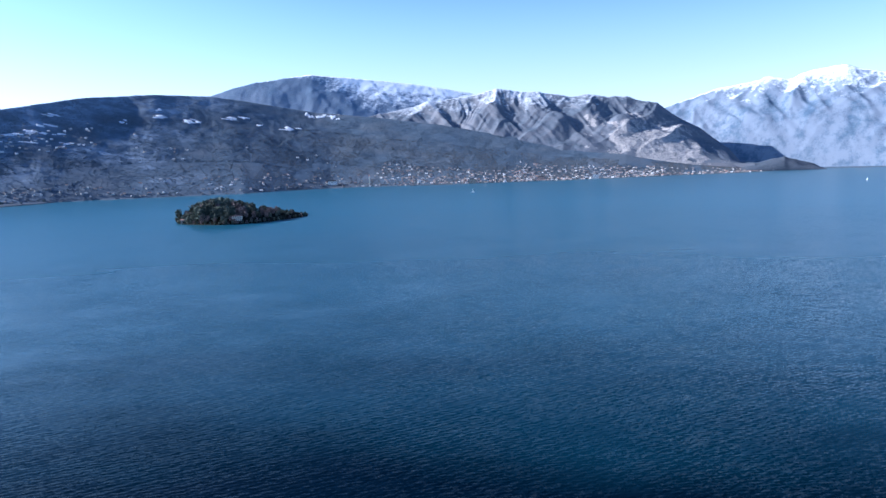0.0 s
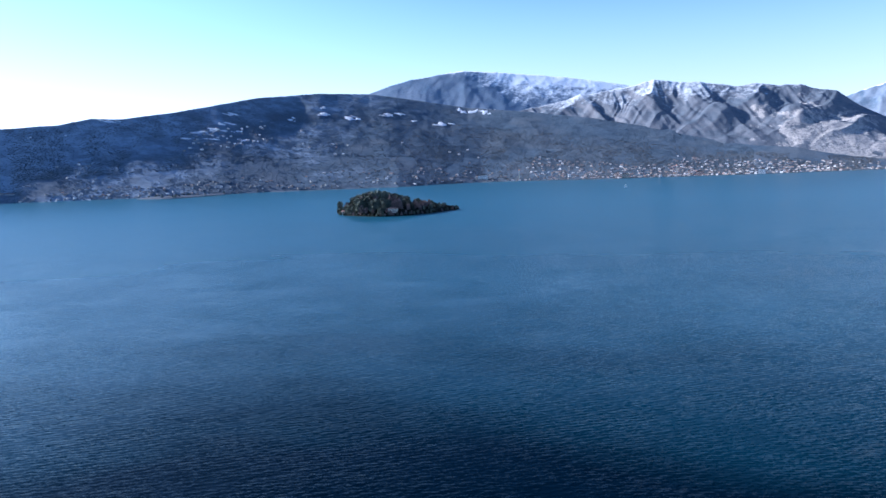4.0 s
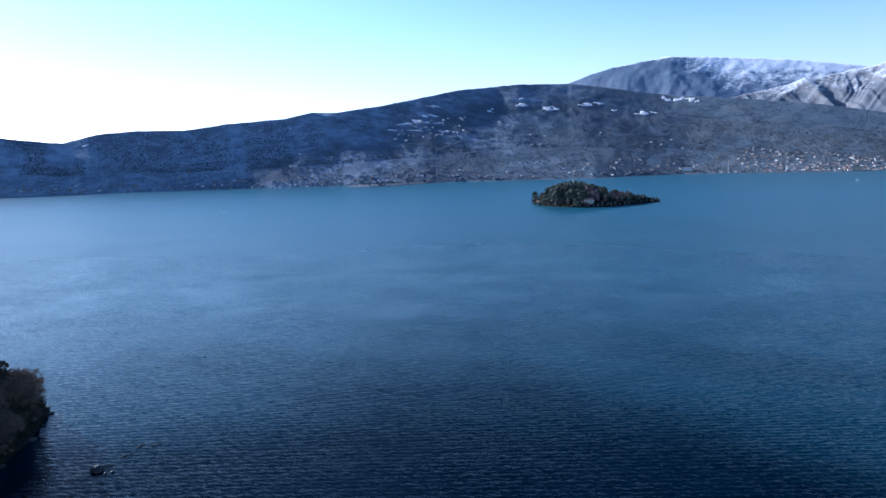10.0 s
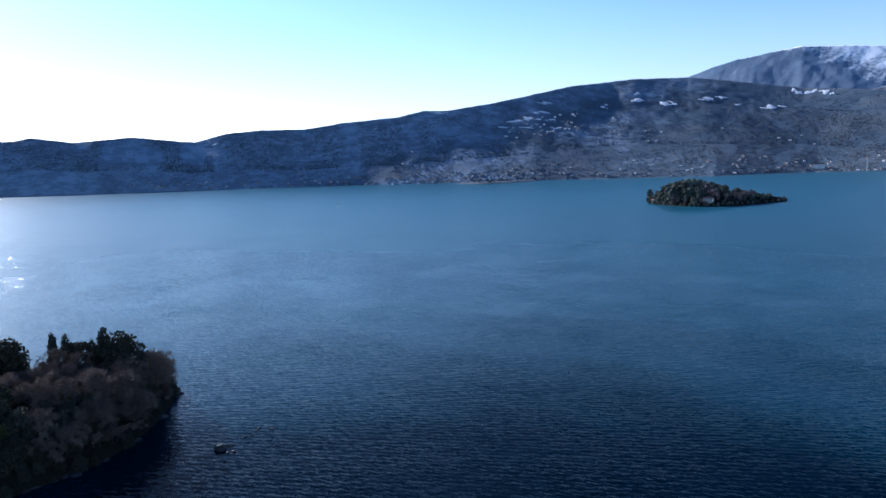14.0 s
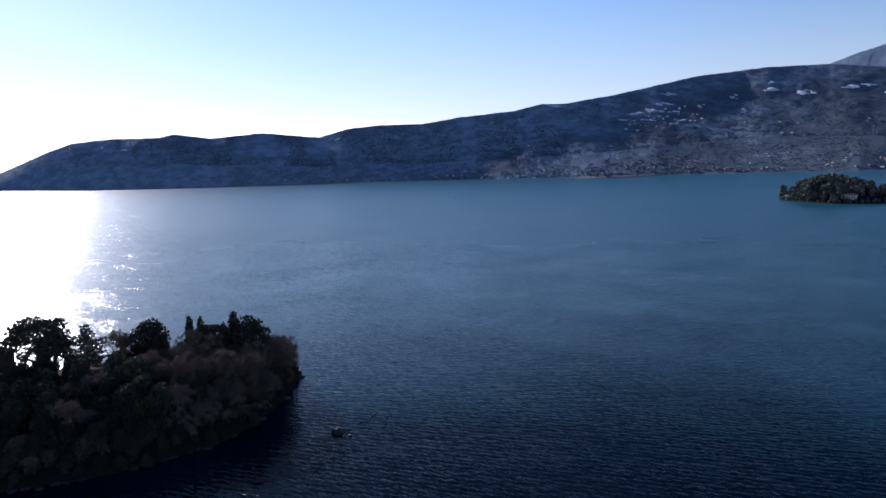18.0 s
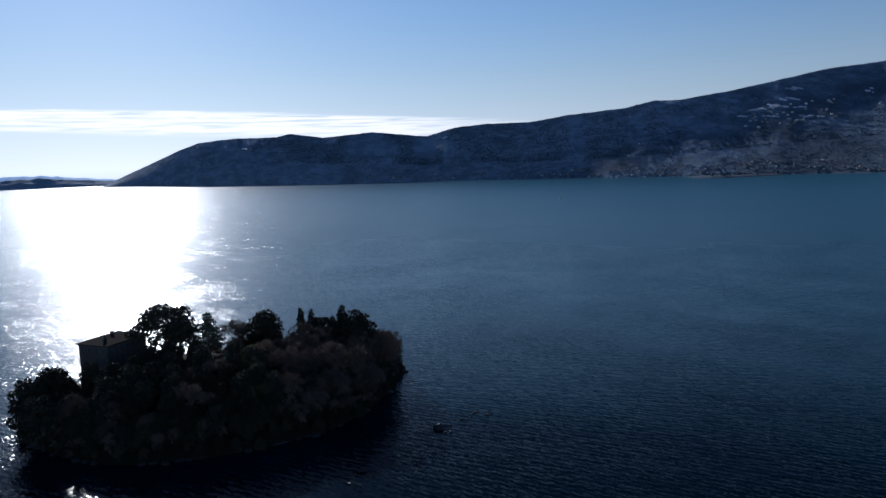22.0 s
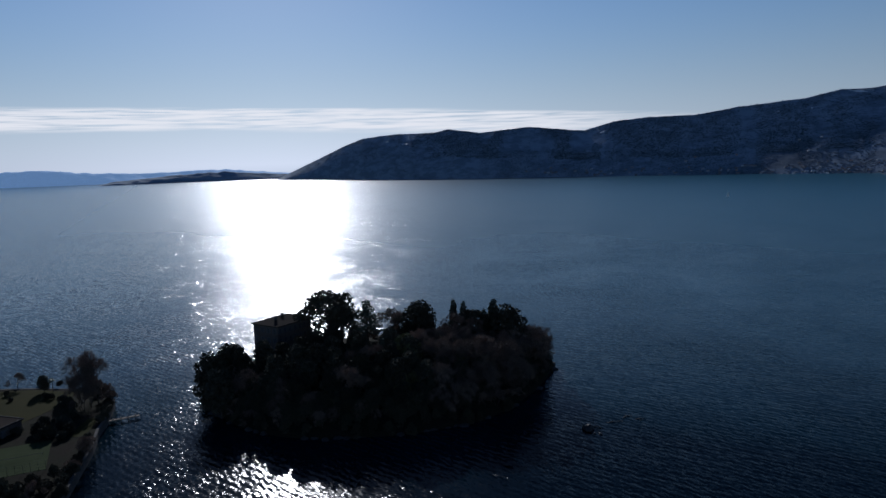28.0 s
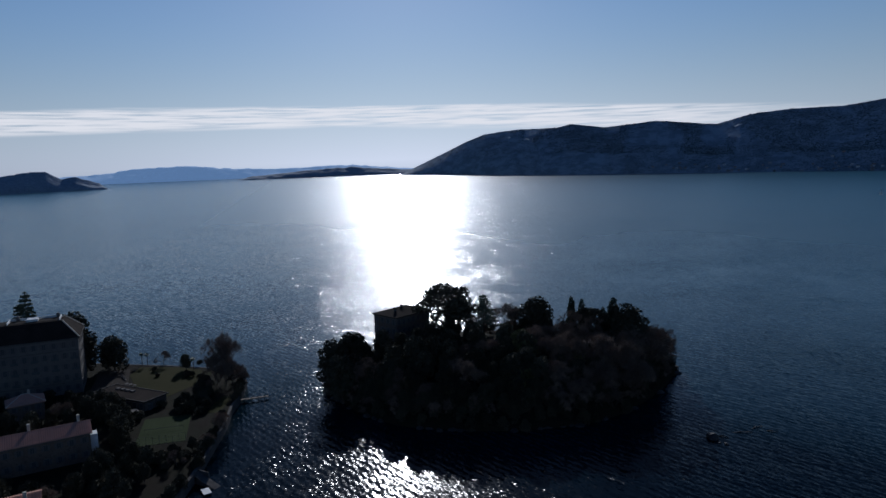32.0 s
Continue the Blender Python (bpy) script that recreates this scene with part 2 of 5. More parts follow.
        lean = sums(n, l, "MULTIPLY", ramp(n, l, bands.outputs["Fac"], 0.0, 1.0, -steep, steep), calmer)
        l.new(sums(n, l, "MULTIPLY", lean, ramp(n, l, gust.outputs[0], 0.35, 0.65, 0.4, 1.2)), pull.inputs["Scale"])
        if train:
            add = n.new("ShaderNodeVectorMath")
            l.new(train, add.inputs[0])
            l.new(pull.outputs[0], add.inputs[1])
            train = add.outputs[0]
        else:
            train = pull.outputs[0]
    for skin, share in ((b, 1.0), (calm, CALM_SHARE)):
        flat, both, up, unit = (n.new("ShaderNodeVectorMath") for _ in range(4))
        flat.operation, both.operation, up.operation, unit.operation = "MULTIPLY", "ADD", "ADD", "NORMALIZE"
        flat.inputs[1].default_value, up.inputs[1].default_value = (share, share, 0), (0, 0, 1)
        l.new(total, flat.inputs[0])
        l.new(flat.outputs[0], both.inputs[0])
        l.new(train, both.inputs[1])
        l.new(both.outputs[0], up.inputs[0])
        l.new(up.outputs[0], unit.inputs[0])
        l.new(unit.outputs[0], skin.inputs["Normal"])
    l.new(ramp(n, l, reach, 0.2, 1.8, 0.64, CALM), mixer.inputs[0])
    l.new(b.outputs[0], mixer.inputs[1])
    l.new(calm.outputs[0], mixer.inputs[2])
    l.new(mixer.outputs[0], n["Material Output"].inputs["Surface"])
    return m


# size, detail, steepness, narrowness and bearing of the wavelets; the calmer skin's share and its own steepness
WAVES = ((1.7, 1, 0.6, 0.8, -35), (0.9, 1, 0.45, 0.7, -35), (0.6, 1, 0.35, 0.35, 12), (0.2, 1, 0.22, 0.5, -14), (0.06, 1, 0.08, 0.6, -35))
# length in metres, steepness and bearing of the ripple trains
RIPPLES = ((2.4, 0.075, 27), (1.6, 0.055, 6), (4.4, 0.03, 44))
WAVE_ROUGH, CALM, CALM_SHARE = 0.17, 0.5, 0.15
WATER_GLOSS, SHELTERED, OPEN = 0.5, 0.8, 1.25
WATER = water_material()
# the air's blue haze is put into both wood colours
WOODS = land("winter_woods", (0.108, 0.15, 0.198), (0.135, 0.158, 0.185), (0.075, 0.112, 0.155), south_haze=((0.28, 0.345, 0.425), -1250, -1900))
DARKWOODS = land("dark_hazy_woods", (0.085, 0.105, 0.135), (0.10, 0.115, 0.14), (0.065, 0.085, 0.11))
# base colours of the far mountains carry painted blue haze
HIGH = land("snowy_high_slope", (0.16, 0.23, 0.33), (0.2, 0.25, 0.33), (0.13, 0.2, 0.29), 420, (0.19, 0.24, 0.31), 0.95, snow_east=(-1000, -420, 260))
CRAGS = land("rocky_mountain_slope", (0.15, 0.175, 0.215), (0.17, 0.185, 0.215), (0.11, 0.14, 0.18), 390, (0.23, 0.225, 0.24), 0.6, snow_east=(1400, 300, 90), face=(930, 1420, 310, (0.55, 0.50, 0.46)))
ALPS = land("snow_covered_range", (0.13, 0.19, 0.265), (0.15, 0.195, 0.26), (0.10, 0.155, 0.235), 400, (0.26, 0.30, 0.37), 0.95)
# haze before the backlit spit and cape is put into this pale colour
HAZEWOODS = land("haze_pale_woods", (0.30, 0.36, 0.44), (0.33, 0.38, 0.44), (0.26, 0.32, 0.40))
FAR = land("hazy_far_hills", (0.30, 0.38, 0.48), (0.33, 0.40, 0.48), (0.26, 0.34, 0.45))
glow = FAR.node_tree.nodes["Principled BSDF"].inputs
glow["Emission Color"].default_value, glow["Emission Strength"].default_value = (0.30, 0.47, 0.72, 1), 0.65   # the hills themselves glow, in place of sunlit haze before them
SNOW = two_tone("meadow_snow", (0.72, 0.74, 0.78), (0.6, 0.63, 0.68), 0.05, 0.4, rough=0.7)
# shade under the trees is put into this very dark earth
EARTH = two_tone("island_earth", (0.018, 0.015, 0.012), (0.016, 0.018, 0.011), 0.15, 1.5, (0.026, 0.022, 0.018), 0.95, 0.5, 0.2, spec=0.03)
STONE = two_tone("shore_stone", (0.10, 0.095, 0.09), (0.15, 0.14, 0.13), 0.4, 3.0, (0.06, 0.055, 0.05), 0.9, 0.6, 0.15, spec=0.03)
BARK = two_tone("bark", (0.07, 0.055, 0.045), (0.1, 0.085, 0.07), 1.0, 8.0, rough=0.95, varied=0.25)
EVERGREEN = two_tone("evergreen_leaves", (0.05, 0.048, 0.033), (0.072, 0.066, 0.044), 0.4, 3.0, rough=0.9, spec=0.1, varied=0.35)
CYPRESS = two_tone("cypress_leaves", (0.040, 0.048, 0.034), (0.052, 0.060, 0.042), 0.4, 3.0, rough=0.9, spec=0.1, varied=0.2)
CEDAR = two_tone("cedar_needles", (0.058, 0.076, 0.052), (0.075, 0.095, 0.062), 0.4, 3.0, rough=0.75, varied=0.2)
TWIGS = two_tone("bare_twigs", (0.15, 0.105, 0.08), (0.20, 0.14, 0.10), 0.3, 3.0, rough=0.9, varied=0.3)
OLIVE = two_tone("olive_green_leaves", (0.14, 0.13, 0.05), (0.17, 0.155, 0.06), 0.4, 3.0, rough=0.7, varied=0.2)
PALM = two_tone("palm_leaves", (0.045, 0.065, 0.025), (0.06, 0.08, 0.03), 0.6, 3.0, rough=0.6)
# lawn colour darkened to carry the garden's long shadows
GRASS = two_tone("winter_lawn", (0.027, 0.028, 0.010), (0.036, 0.034, 0.012), 0.08, 1.2, (0.03, 0.035, 0.01), 0.95, 0.3, 0.05, spec=0.03)
COURT = two_tone("green_tennis_court", (0.032, 0.046, 0.020), (0.04, 0.054, 0.024), 0.1, 1.0, rough=0.95, spec=0.03)
# both plasters darkened: shade on the camera-side walls is put into the colour
PLASTER = two_tone("grey_plaster", (0.165, 0.155, 0.145), (0.14, 0.132, 0.125), 0.15, 1.5, (0.11, 0.105, 0.10), 0.9, 0.2, 0.02, spec=0.05)
SHADEWALL = two_tone("shaded_wall_plaster", (0.13, 0.105, 0.09), (0.17, 0.14, 0.115), 0.2, 1.5, (0.09, 0.075, 0.065), 0.9, 0.2, 0.02, spec=0.05)
CREAM = two_tone("cream_plaster", (0.62, 0.58, 0.48), (0.55, 0.5, 0.42), 0.2, 1.5, rough=0.9, varied=0.25)
TILES = two_tone("terracotta_tiles", (0.46, 0.25, 0.19), (0.38, 0.22, 0.17), 0.3, 2.5, (0.3, 0.2, 0.17), 0.95, 0.4, 0.05, varied=0.2, spec=0.05)
SLATE = two_tone("dark_roof_tiles", (0.028, 0.023, 0.021), (0.040, 0.032, 0.028), 0.2, 2.0, (0.02, 0.017, 0.016), rough=0.95, bump=0.5, spec=0.02)
WHITE = two_tone("white_paint", (0.78, 0.78, 0.76), (0.7, 0.7, 0.68), 0.5, 4.0, rough=0.6)
SHUTTER = two_tone("grey_shutters", (0.10, 0.098, 0.095), (0.12, 0.115, 0.11), 1.0, 6.0, rough=0.7)
GLASS, *_, gb = material("window_glass", 0.08, 0, 0.6)
gb.inputs["Base Color"].default_value = (0.085, 0.086, 0.09, 1)
WOOD = two_tone("weathered_planks", (0.16, 0.13, 0.1), (0.2, 0.17, 0.14), 0.6, 5.0, rough=0.9, bump=0.3)
# gravel darkened likewise, with tree shade in its colour
GRAVEL = two_tone("gravel_yard", (0.042, 0.036, 0.032), (0.034, 0.03, 0.027), 0.1, 2.0, (0.055, 0.05, 0.046), 0.95, 0.4, spec=0.03)
METAL = two_tone("painted_metal", (0.08, 0.09, 0.09), (0.1, 0.11, 0.11), 1.0, 6.0, rough=0.5, metal=0.6)


# ---- mesh helpers ----
def mesh_of(name, verts, faces, mat, smooth=False):
    me = bpy.data.meshes.new(name)
    me.from_pydata([tuple(v) for v in verts], [], [tuple(f) for f in faces])
    me.materials.append(mat)
    if smooth:
        me.polygons.foreach_set("use_smooth", [True] * len(me.polygons))
    me.update()
    return me


def part(name, bm, mat, parent, label=""):
    """Links a bmesh (or a ready mesh) as one mesh object under a thing or a part."""
    if isinstance(bm, bmesh.types.BMesh):
        me = bpy.data.meshes.new(name)
        bmesh.ops.recalc_face_normals(bm, faces=bm.faces)
        bm.to_mesh(me)
        bm.free()
        me.materials.append(mat)
    else:
        me = bm
    ob = new(name, me)
    ob.parent = parent
    if label:
        ob["label"] = label
    return ob


def thing(name, m, label, category, group="", kind=""):
    ob = new(name)
    ob.empty_display_size = 0.5
    ob.matrix_basis = m
    return tagged(ob, label, category, group, kind)


def box(bm, x0, y0, z0, x1, y1, z1, bevel=0.0):
    v = [bm.verts.new(p) for p in ((x0, y0, z0), (x1, y0, z0), (x1, y1, z0), (x0, y1, z0),
                                   (x0, y0, z1), (x1, y0, z1), (x1, y1, z1), (x0, y1, z1))]
    fs = [bm.faces.new([v[i] for i in q]) for q in ((3, 2, 1, 0), (4, 5, 6, 7), (0, 1, 5, 4), (1, 2, 6, 5), (2, 3, 7, 6), (3, 0, 4, 7))]
    if bevel:
        bmesh.ops.bevel(bm, geom=list({e for f in fs for e in f.edges}), offset=bevel, segments=1, affect="EDGES")
    return bm


def boxed(*b, bevel=0.0):
    return box(bmesh.new(), *b, bevel=bevel)


def hashed(ix, iy, seed):
    v = np.sin(ix * 127.1 + iy * 311.7 + seed * 74.7) * 43758.5453
    return v - np.floor(v)


def value_noise(x, y, seed):
    ix, iy = np.floor(x), np.floor(y)
    fx, fy = x - ix, y - iy
    fx, fy = fx * fx * (3 - 2 * fx), fy * fy * (3 - 2 * fy)
    a, b = hashed(ix, iy, seed), hashed(ix + 1, iy, seed)
    c, d = hashed(ix, iy + 1, seed), hashed(ix + 1, iy + 1, seed)
    return (a * (1 - fx) + b * fx) * (1 - fy) + (c * (1 - fx) + d * fx) * fy


def fbm(x, y, seed=0, octaves=5, ridged=False):
    total, amp, norm = 0.0, 1.0, 0.0
    for k in range(octaves):
        v = value_noise(x * 2.03 ** k, y * 2.03 ** k, seed + k)
        total = total + amp * ((1 - np.abs(2 * v - 1)) if ridged else v)
        norm += amp
        amp *= 0.52
    return total / norm


# ---- the lake ----
EYE = 90.0


def lake():
    rings = np.concatenate([[0], np.geomspace(60, 6200, 40)])
    turns = np.linspace(0, 2 * np.pi, 97)[:-1]
    verts, faces = [(0, 0, 0)], []
    for r in rings[1:]:
        verts += [(r * math.cos(a), r * math.sin(a), 0) for a in turns]
    faces += [(0, 1 + i, 1 + (i + 1) % 96) for i in range(96)]
    for k in range(len(rings) - 2):
        for i in range(96):
            a, b = 1 + k * 96 + i, 1 + k * 96 + (i + 1) % 96
            faces.append((a, a + 96, b + 96, b))
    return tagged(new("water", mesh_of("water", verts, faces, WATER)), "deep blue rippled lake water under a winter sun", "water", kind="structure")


lake()


# ---- mountains and hills ----
class Sheet:
    """A hillside seen from the lake: by bearing its shore, its crest and how steeply it climbs."""

    def __init__(self, shore, crest, angle, climb, rough, grain, seed, spur=0.13, base=0.0, shear=0.3):
        self.shore, self.crest, self.angle, self.climb = shore, crest, angle, climb
        self.rough, self.grain, self.seed, self.spur, self.base, self.shear = rough, grain, seed, spur, base, shear

    def level(self, knots, az):
        k = sorted(knots)
        return np.interp(az, [p[0] for p in k], [p[1] for p in k])

    def height(self, az, r):
        rs, rc = self.level(self.shore, az), self.level(self.crest, az)
        u = (r - rs) / (rc - rs)
        low = -np.degrees(np.arctan((EYE - self.base) / rs))
        e = low + (self.level(self.angle, az) - low) * np.clip(u, 0, 1) ** self.level(self.climb, az)
        h = EYE + r * np.tan(np.radians(e))
        x, y = -r * np.sin(np.radians(az)), r * np.cos(np.radians(az))
        mid = np.clip(u, 0, 1) * np.clip(1.08 - u, 0, 1) * 4
        top = np.maximum(h, 0)
        bend = 1.5 * fbm(x / 520, y / 520, self.seed + 7, 3)
        one = fbm(az * self.spur + bend + self.shear * r / 450, r / 1100, self.seed, 4, True) - 0.62
        two = fbm(az * self.spur * 1.7 - bend - self.shear * r / 270 + 5, r / 700, self.seed + 60, 4, True) - 0.62
        h = h + self.rough * top * mid * (one + 0.6 * two)
        h = h + self.grain * np.clip(u * 8, 0, 1) * (fbm(x / 45, y / 45, self.seed + 20, 4) - 0.5)
        h = h + 1.1 * self.grain * mid * (fbm(x / 130 + 3, y / 130, self.seed + 33, 3) - 0.5)
        h = h - np.maximum(u - 1, 0) * (rc - rs) * 0.9
        return np.where(u <= 0, np.minimum(h, 1.0) + u * 40, h)

    def place(self, az, r):
        return (-r * math.sin(radians(az)), r * math.cos(radians(az)), float(self.height(np.array([az]), np.array([r]))[0]))

    def build(self, name, az0, az1, cols, rows, mat, label, category):
        az = np.linspace(az0, az1, cols)
        us = np.concatenate([[-0.02, 0.0, 0.012], np.linspace(0.03, 1.0, rows - 5), [1.06, 1.25]])
        rs, rc = self.level(self.shore, az), self.level(self.crest, az)
        grid_r = rs[None, :] + us[:, None] * (rc - rs)[None, :]
        grid_a = np.repeat(az[None, :], len(us), 0)
        h = self.height(grid_a, grid_r)
        x, y = -grid_r * np.sin(np.radians(grid_a)), grid_r * np.cos(np.radians(grid_a))
        verts = np.stack([x, y, h], -1).reshape(-1, 3)
        n = len(us)
        faces = [(j * cols + i, j * cols + i + 1, (j + 1) * cols + i + 1, (j + 1) * cols + i) for j in range(n - 1) for i in range(cols - 1)]
        me = mesh_of(name, verts.tolist(), faces, mat, True)
        return tagged(new(name, me), label, category, kind="structure")


SHORE = [(82, 3950), (81, 3900), (75, 3350), (70.7, 3100), (64, 2900), (58.8, 2850), (53, 2750), (47.7, 2700), (40, 2600), (35.3, 2560), (30, 2570), (25, 2620),
         (16, 2640), (9, 2890), (-1, 2860), (-12.4, 3080), (-23, 3600), (-28.9, 4130), (-34, 4100)]
SLOPE_ANGLE = [(82, -1.25), (81, -0.8), (79.6, -0.17), (76.6, 1.2), (75, 1.82), (72.3, 2.1), (69.1, 2.12), (68, 2.36), (65.4, 2.0), (61.4, 2.34), (59.2, 2.1),
               (57, 1.86), (54.7, 2.5), (51.9, 2.72), (48.6, 2.7), (45.7, 3.12), (41, 3.5), (38.8, 3.95), (37, 3.9), (33.4, 4.35), (30.7, 4.83),
               (27, 5.45), (22, 5.75), (17.8, 5.62), (14, 5.0), (10, 4.3), (5, 3.8), (0, 3.1), (-5, 2.1), (-10, 1.2), (-15, 0.5), (-20, -0.2), (-25, -0.75), (-29, -1.12), (-34, -1.15)]
slope = Sheet(SHORE, [(82, 4080), (79, 3900), (75, 3640), (70, 3400), (64, 3200), (57, 3150), (50, 3110), (42, 3130), (36, 3250), (30, 3520), (24, 3900), (18, 4130), (10, 4200), (-5, 3950), (-15, 3900), (-25, 4150), (-34, 4400)],
              SLOPE_ANGLE, [(82, 0.6), (70, 0.62), (58, 0.8), (50, 1.0), (38, 1.0), (26, 0.9), (10, 0.9), (0, 1.25), (-12, 1.5), (-30, 1.3)], 0.035, 3.0, 3, spur=0.2, shear=0.1)
slope.build("wooded_hillside", 82, -34, 960, 100, WOODS, "long haze-blue wooded hillside rising from the lake shore", "hillside")
summit = Sheet([(24, 4150), (-10, 4000)], [(24, 4650), (-10, 4600)],
               [(24, 3.0), (19, 5.2), (17.8, 5.7), (14.6, 6.66), (10.2, 7.2), (7, 6.95), (1.6, 6.3), (-2.5, 5.6), (-6, 4.7), (-10, 3.0)],
               [(24, 0.9), (-10, 0.9)], 0.05, 8.0, 11, 0.2, base=150, shear=0.8)
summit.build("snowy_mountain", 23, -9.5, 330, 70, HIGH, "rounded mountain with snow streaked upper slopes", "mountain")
crag = Sheet([(12, 3900), (5, 3850), (-10, 3700), (-24, 3900)], [(12, 4130), (5, 4300), (-15, 4420), (-24, 4350)],
             [(12, 3.2), (8, 3.7), (5, 4.15), (2, 4.65), (0, 5.0), (-2.5, 5.4), (-4.8, 5.8), (-6.5, 5.45), (-8, 5.4), (-10.7, 4.88), (-12, 4.95), (-13.5, 4.72), (-15, 4.84), (-17.2, 4.12), (-19.7, 2.58),
              (-22.6, 0.43), (-23.4, -0.6), (-24.4, -1.2)], [(12, 0.8), (-24, 0.75)], 0.24, 6.0, 29, 0.25, base=40, shear=0.8)
crag.build("rocky_mountain", 12, -24.4, 520, 90, CRAGS, "steep rocky mountain with bare cliffs and thin snow", "mountain")
alps = Sheet([(-12, 4500), (-60, 4450)], [(-12, 4880), (-60, 4880)],
             [(-12, 1.5), (-15, 2.6), (-18.2, 3.8), (-20.5, 4.65), (-22.9, 5.25), (-25.2, 5.7), (-26.5, 5.4), (-28.1, 5.8), (-30.2, 5.95), (-32.5, 5.25), (-36, 5.5), (-44, 4.2), (-52, 4.6), (-60, 2.0)],
             [(-12, 0.8), (-60, 0.8)], 0.36, 6.0, 41, 0.15, shear=0.9)
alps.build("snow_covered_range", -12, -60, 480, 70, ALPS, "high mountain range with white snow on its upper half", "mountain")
mound = Sheet([(-22, 3720), (-30, 3980)], [(-22, 3900), (-30, 4100)], [(-22.5, -1.2), (-24.2, -0.75), (-26.4, -0.3), (-28.3, -0.85), (-29.2, -1.3)], [(-22, 0.6), (-30, 0.6)], 0.2, 8.0, 57)
mound.build("wooded_headland", -22.5, -29.2, 120, 24, DARKWOODS, "low dark wooded headland at the end of the shore", "headland")
far = Sheet([(79, 4780), (300, 4780)], [(79, 4930), (300, 4930)],
            [(79, -0.9), (82.2, -0.64), (85.9, -0.3), (91.3, -0.38), (94.8, -0.3), (98.6, 0.02), (102.2, -0.02), (104.2, -0.3), (108, -0.5), (112, -0.2), (130, 1.0), (200, 2.0), (280, 2.0), (300, 3.0)],
            [(79, 0.7), (300, 0.7)], 0.25, 15.0, 71)
far.build("backdrop_hills", 79, 300, 1100, 18, FAR, "low blue hills with a painted haze glow along the far end of the lake", "backdrop")
spit = Sheet([(78, 4350), (96, 4250)], [(78, 4450), (96, 4350)], [(78, -1.1), (80, -0.9), (82.5, -0.74), (84.2, -0.62), (85.9, -0.44), (87.5, -0.52), (90, -0.62), (92, -0.8), (94, -0.95), (95.5, -1.3)],
             [(78, 0.6), (96, 0.6)], 0.2, 12.0, 91)
spit.build("wooded_spit", 78, 95.5, 260, 16, HAZEWOODS, "low wooded spit of land at the lake's far end", "headland")
cape = Sheet([(104.5, 3560), (116, 3450)], [(104.5, 3640), (116, 3560)], [(104.3, -1.35), (104.9, -0.95), (106.4, -0.45), (107.3, -0.52), (108.3, 0.0), (109.6, -0.02), (111, -0.22), (113, -0.4), (116, -0.4)],
             [(104, 0.6), (116, 0.6)], 0.2, 10.0, 83)
cape.build("wooded_cape", 104.3, 116, 160, 24, HAZEWOODS, "hazy wooded cape reaching into the lake", "headland")


def clump_material(name, *colours):
    m, n, l, b = material(name, 0.95, 0, 0.1)
    geo = n.new("ShaderNodeNewGeometry")
    r = geo.outputs["Random Per Island"]
    colour = blend(n, l, ramp(n, l, r, 0.25, 0.5), colours[0], colours[1])
    l.new(blend(n, l, ramp(n, l, r, 0.75, 0.95), colour, colours[2]), b.inputs["Base Color"])
    return m


# far trees share the haze-blue cast painted into the hillside
CLUMPS = clump_material("hazy_hillside_trees", (0.085, 0.122, 0.16), (0.11, 0.145, 0.185), (0.135, 0.15, 0.17))


def far_woods(name, sheet, az0, az1, count, low, high, size, mat, seed, label):
    """Uncountable far trees on a hillside, as low lumps with pointed tops."""
    rng = np.random.default_rng(seed)
    az, u = rng.uniform(min(az0, az1), max(az0, az1), count), low + (high - low) * rng.random(count) ** 1.15
    rs, rc = sheet.level(sheet.shore, az), sheet.level(sheet.crest, az)
    r = rs + u * (rc - rs)
    keep = fbm(az * 0.8, r / 160, seed, 3) + 0.25 * rng.random(count) > 0.55
    keep &= rng.random(count) < np.clip((max(az0, az1) - az) / 12, 0, 1)
    az, r = az[keep], r[keep]
    n = len(az)
    base = np.stack([-r * np.sin(np.radians(az)), r * np.cos(np.radians(az)), sheet.height(az, r)], -1)
    wide, tall = size * (0.5 + 0.8 * rng.random(n)), size * (0.18 + 0.25 * rng.random(n))
    ring6 = np.array([[1, 0, 0.35], [0, 1, 0.4], [-1, 0, 0.35], [0, -1, 0.4], [0, 0, 1.0], [0, 0, -0.4]])
    shape = ring6[None] * np.stack([wide, wide, tall], -1)[:, None] + rng.normal(size=(n, 6, 3)) * 0.12 * size
    verts = (base[:, None] + shape).reshape(-1, 3)
    tris = np.array([[0, 1, 4], [1, 2, 4], [2, 3, 4], [3, 0, 4], [1, 0, 5], [2, 1, 5], [3, 2, 5], [0, 3, 5]])
    faces = (tris[None] + 6 * np.arange(n)[:, None, None]).reshape(-1, 3)
    return tagged(new(name, mesh_of(name, verts.tolist(), faces.tolist(), mat, True)), label, "woods", kind="stuff")


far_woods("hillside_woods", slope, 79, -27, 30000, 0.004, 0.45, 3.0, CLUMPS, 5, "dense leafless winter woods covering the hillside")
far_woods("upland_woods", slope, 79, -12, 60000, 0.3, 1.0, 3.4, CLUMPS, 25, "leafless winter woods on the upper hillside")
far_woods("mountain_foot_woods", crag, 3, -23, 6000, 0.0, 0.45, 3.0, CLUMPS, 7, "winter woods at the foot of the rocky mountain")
TOWNTREES = clump_material("town_trees", (0.085, 0.095, 0.105), (0.12, 0.118, 0.118), (0.15, 0.135, 0.128))
far_woods("town_woods", slope, 24, -28, 46000, 0.004, 0.75, 3.2, TOWNTREES, 15, "brown and dark green winter trees between the town houses")


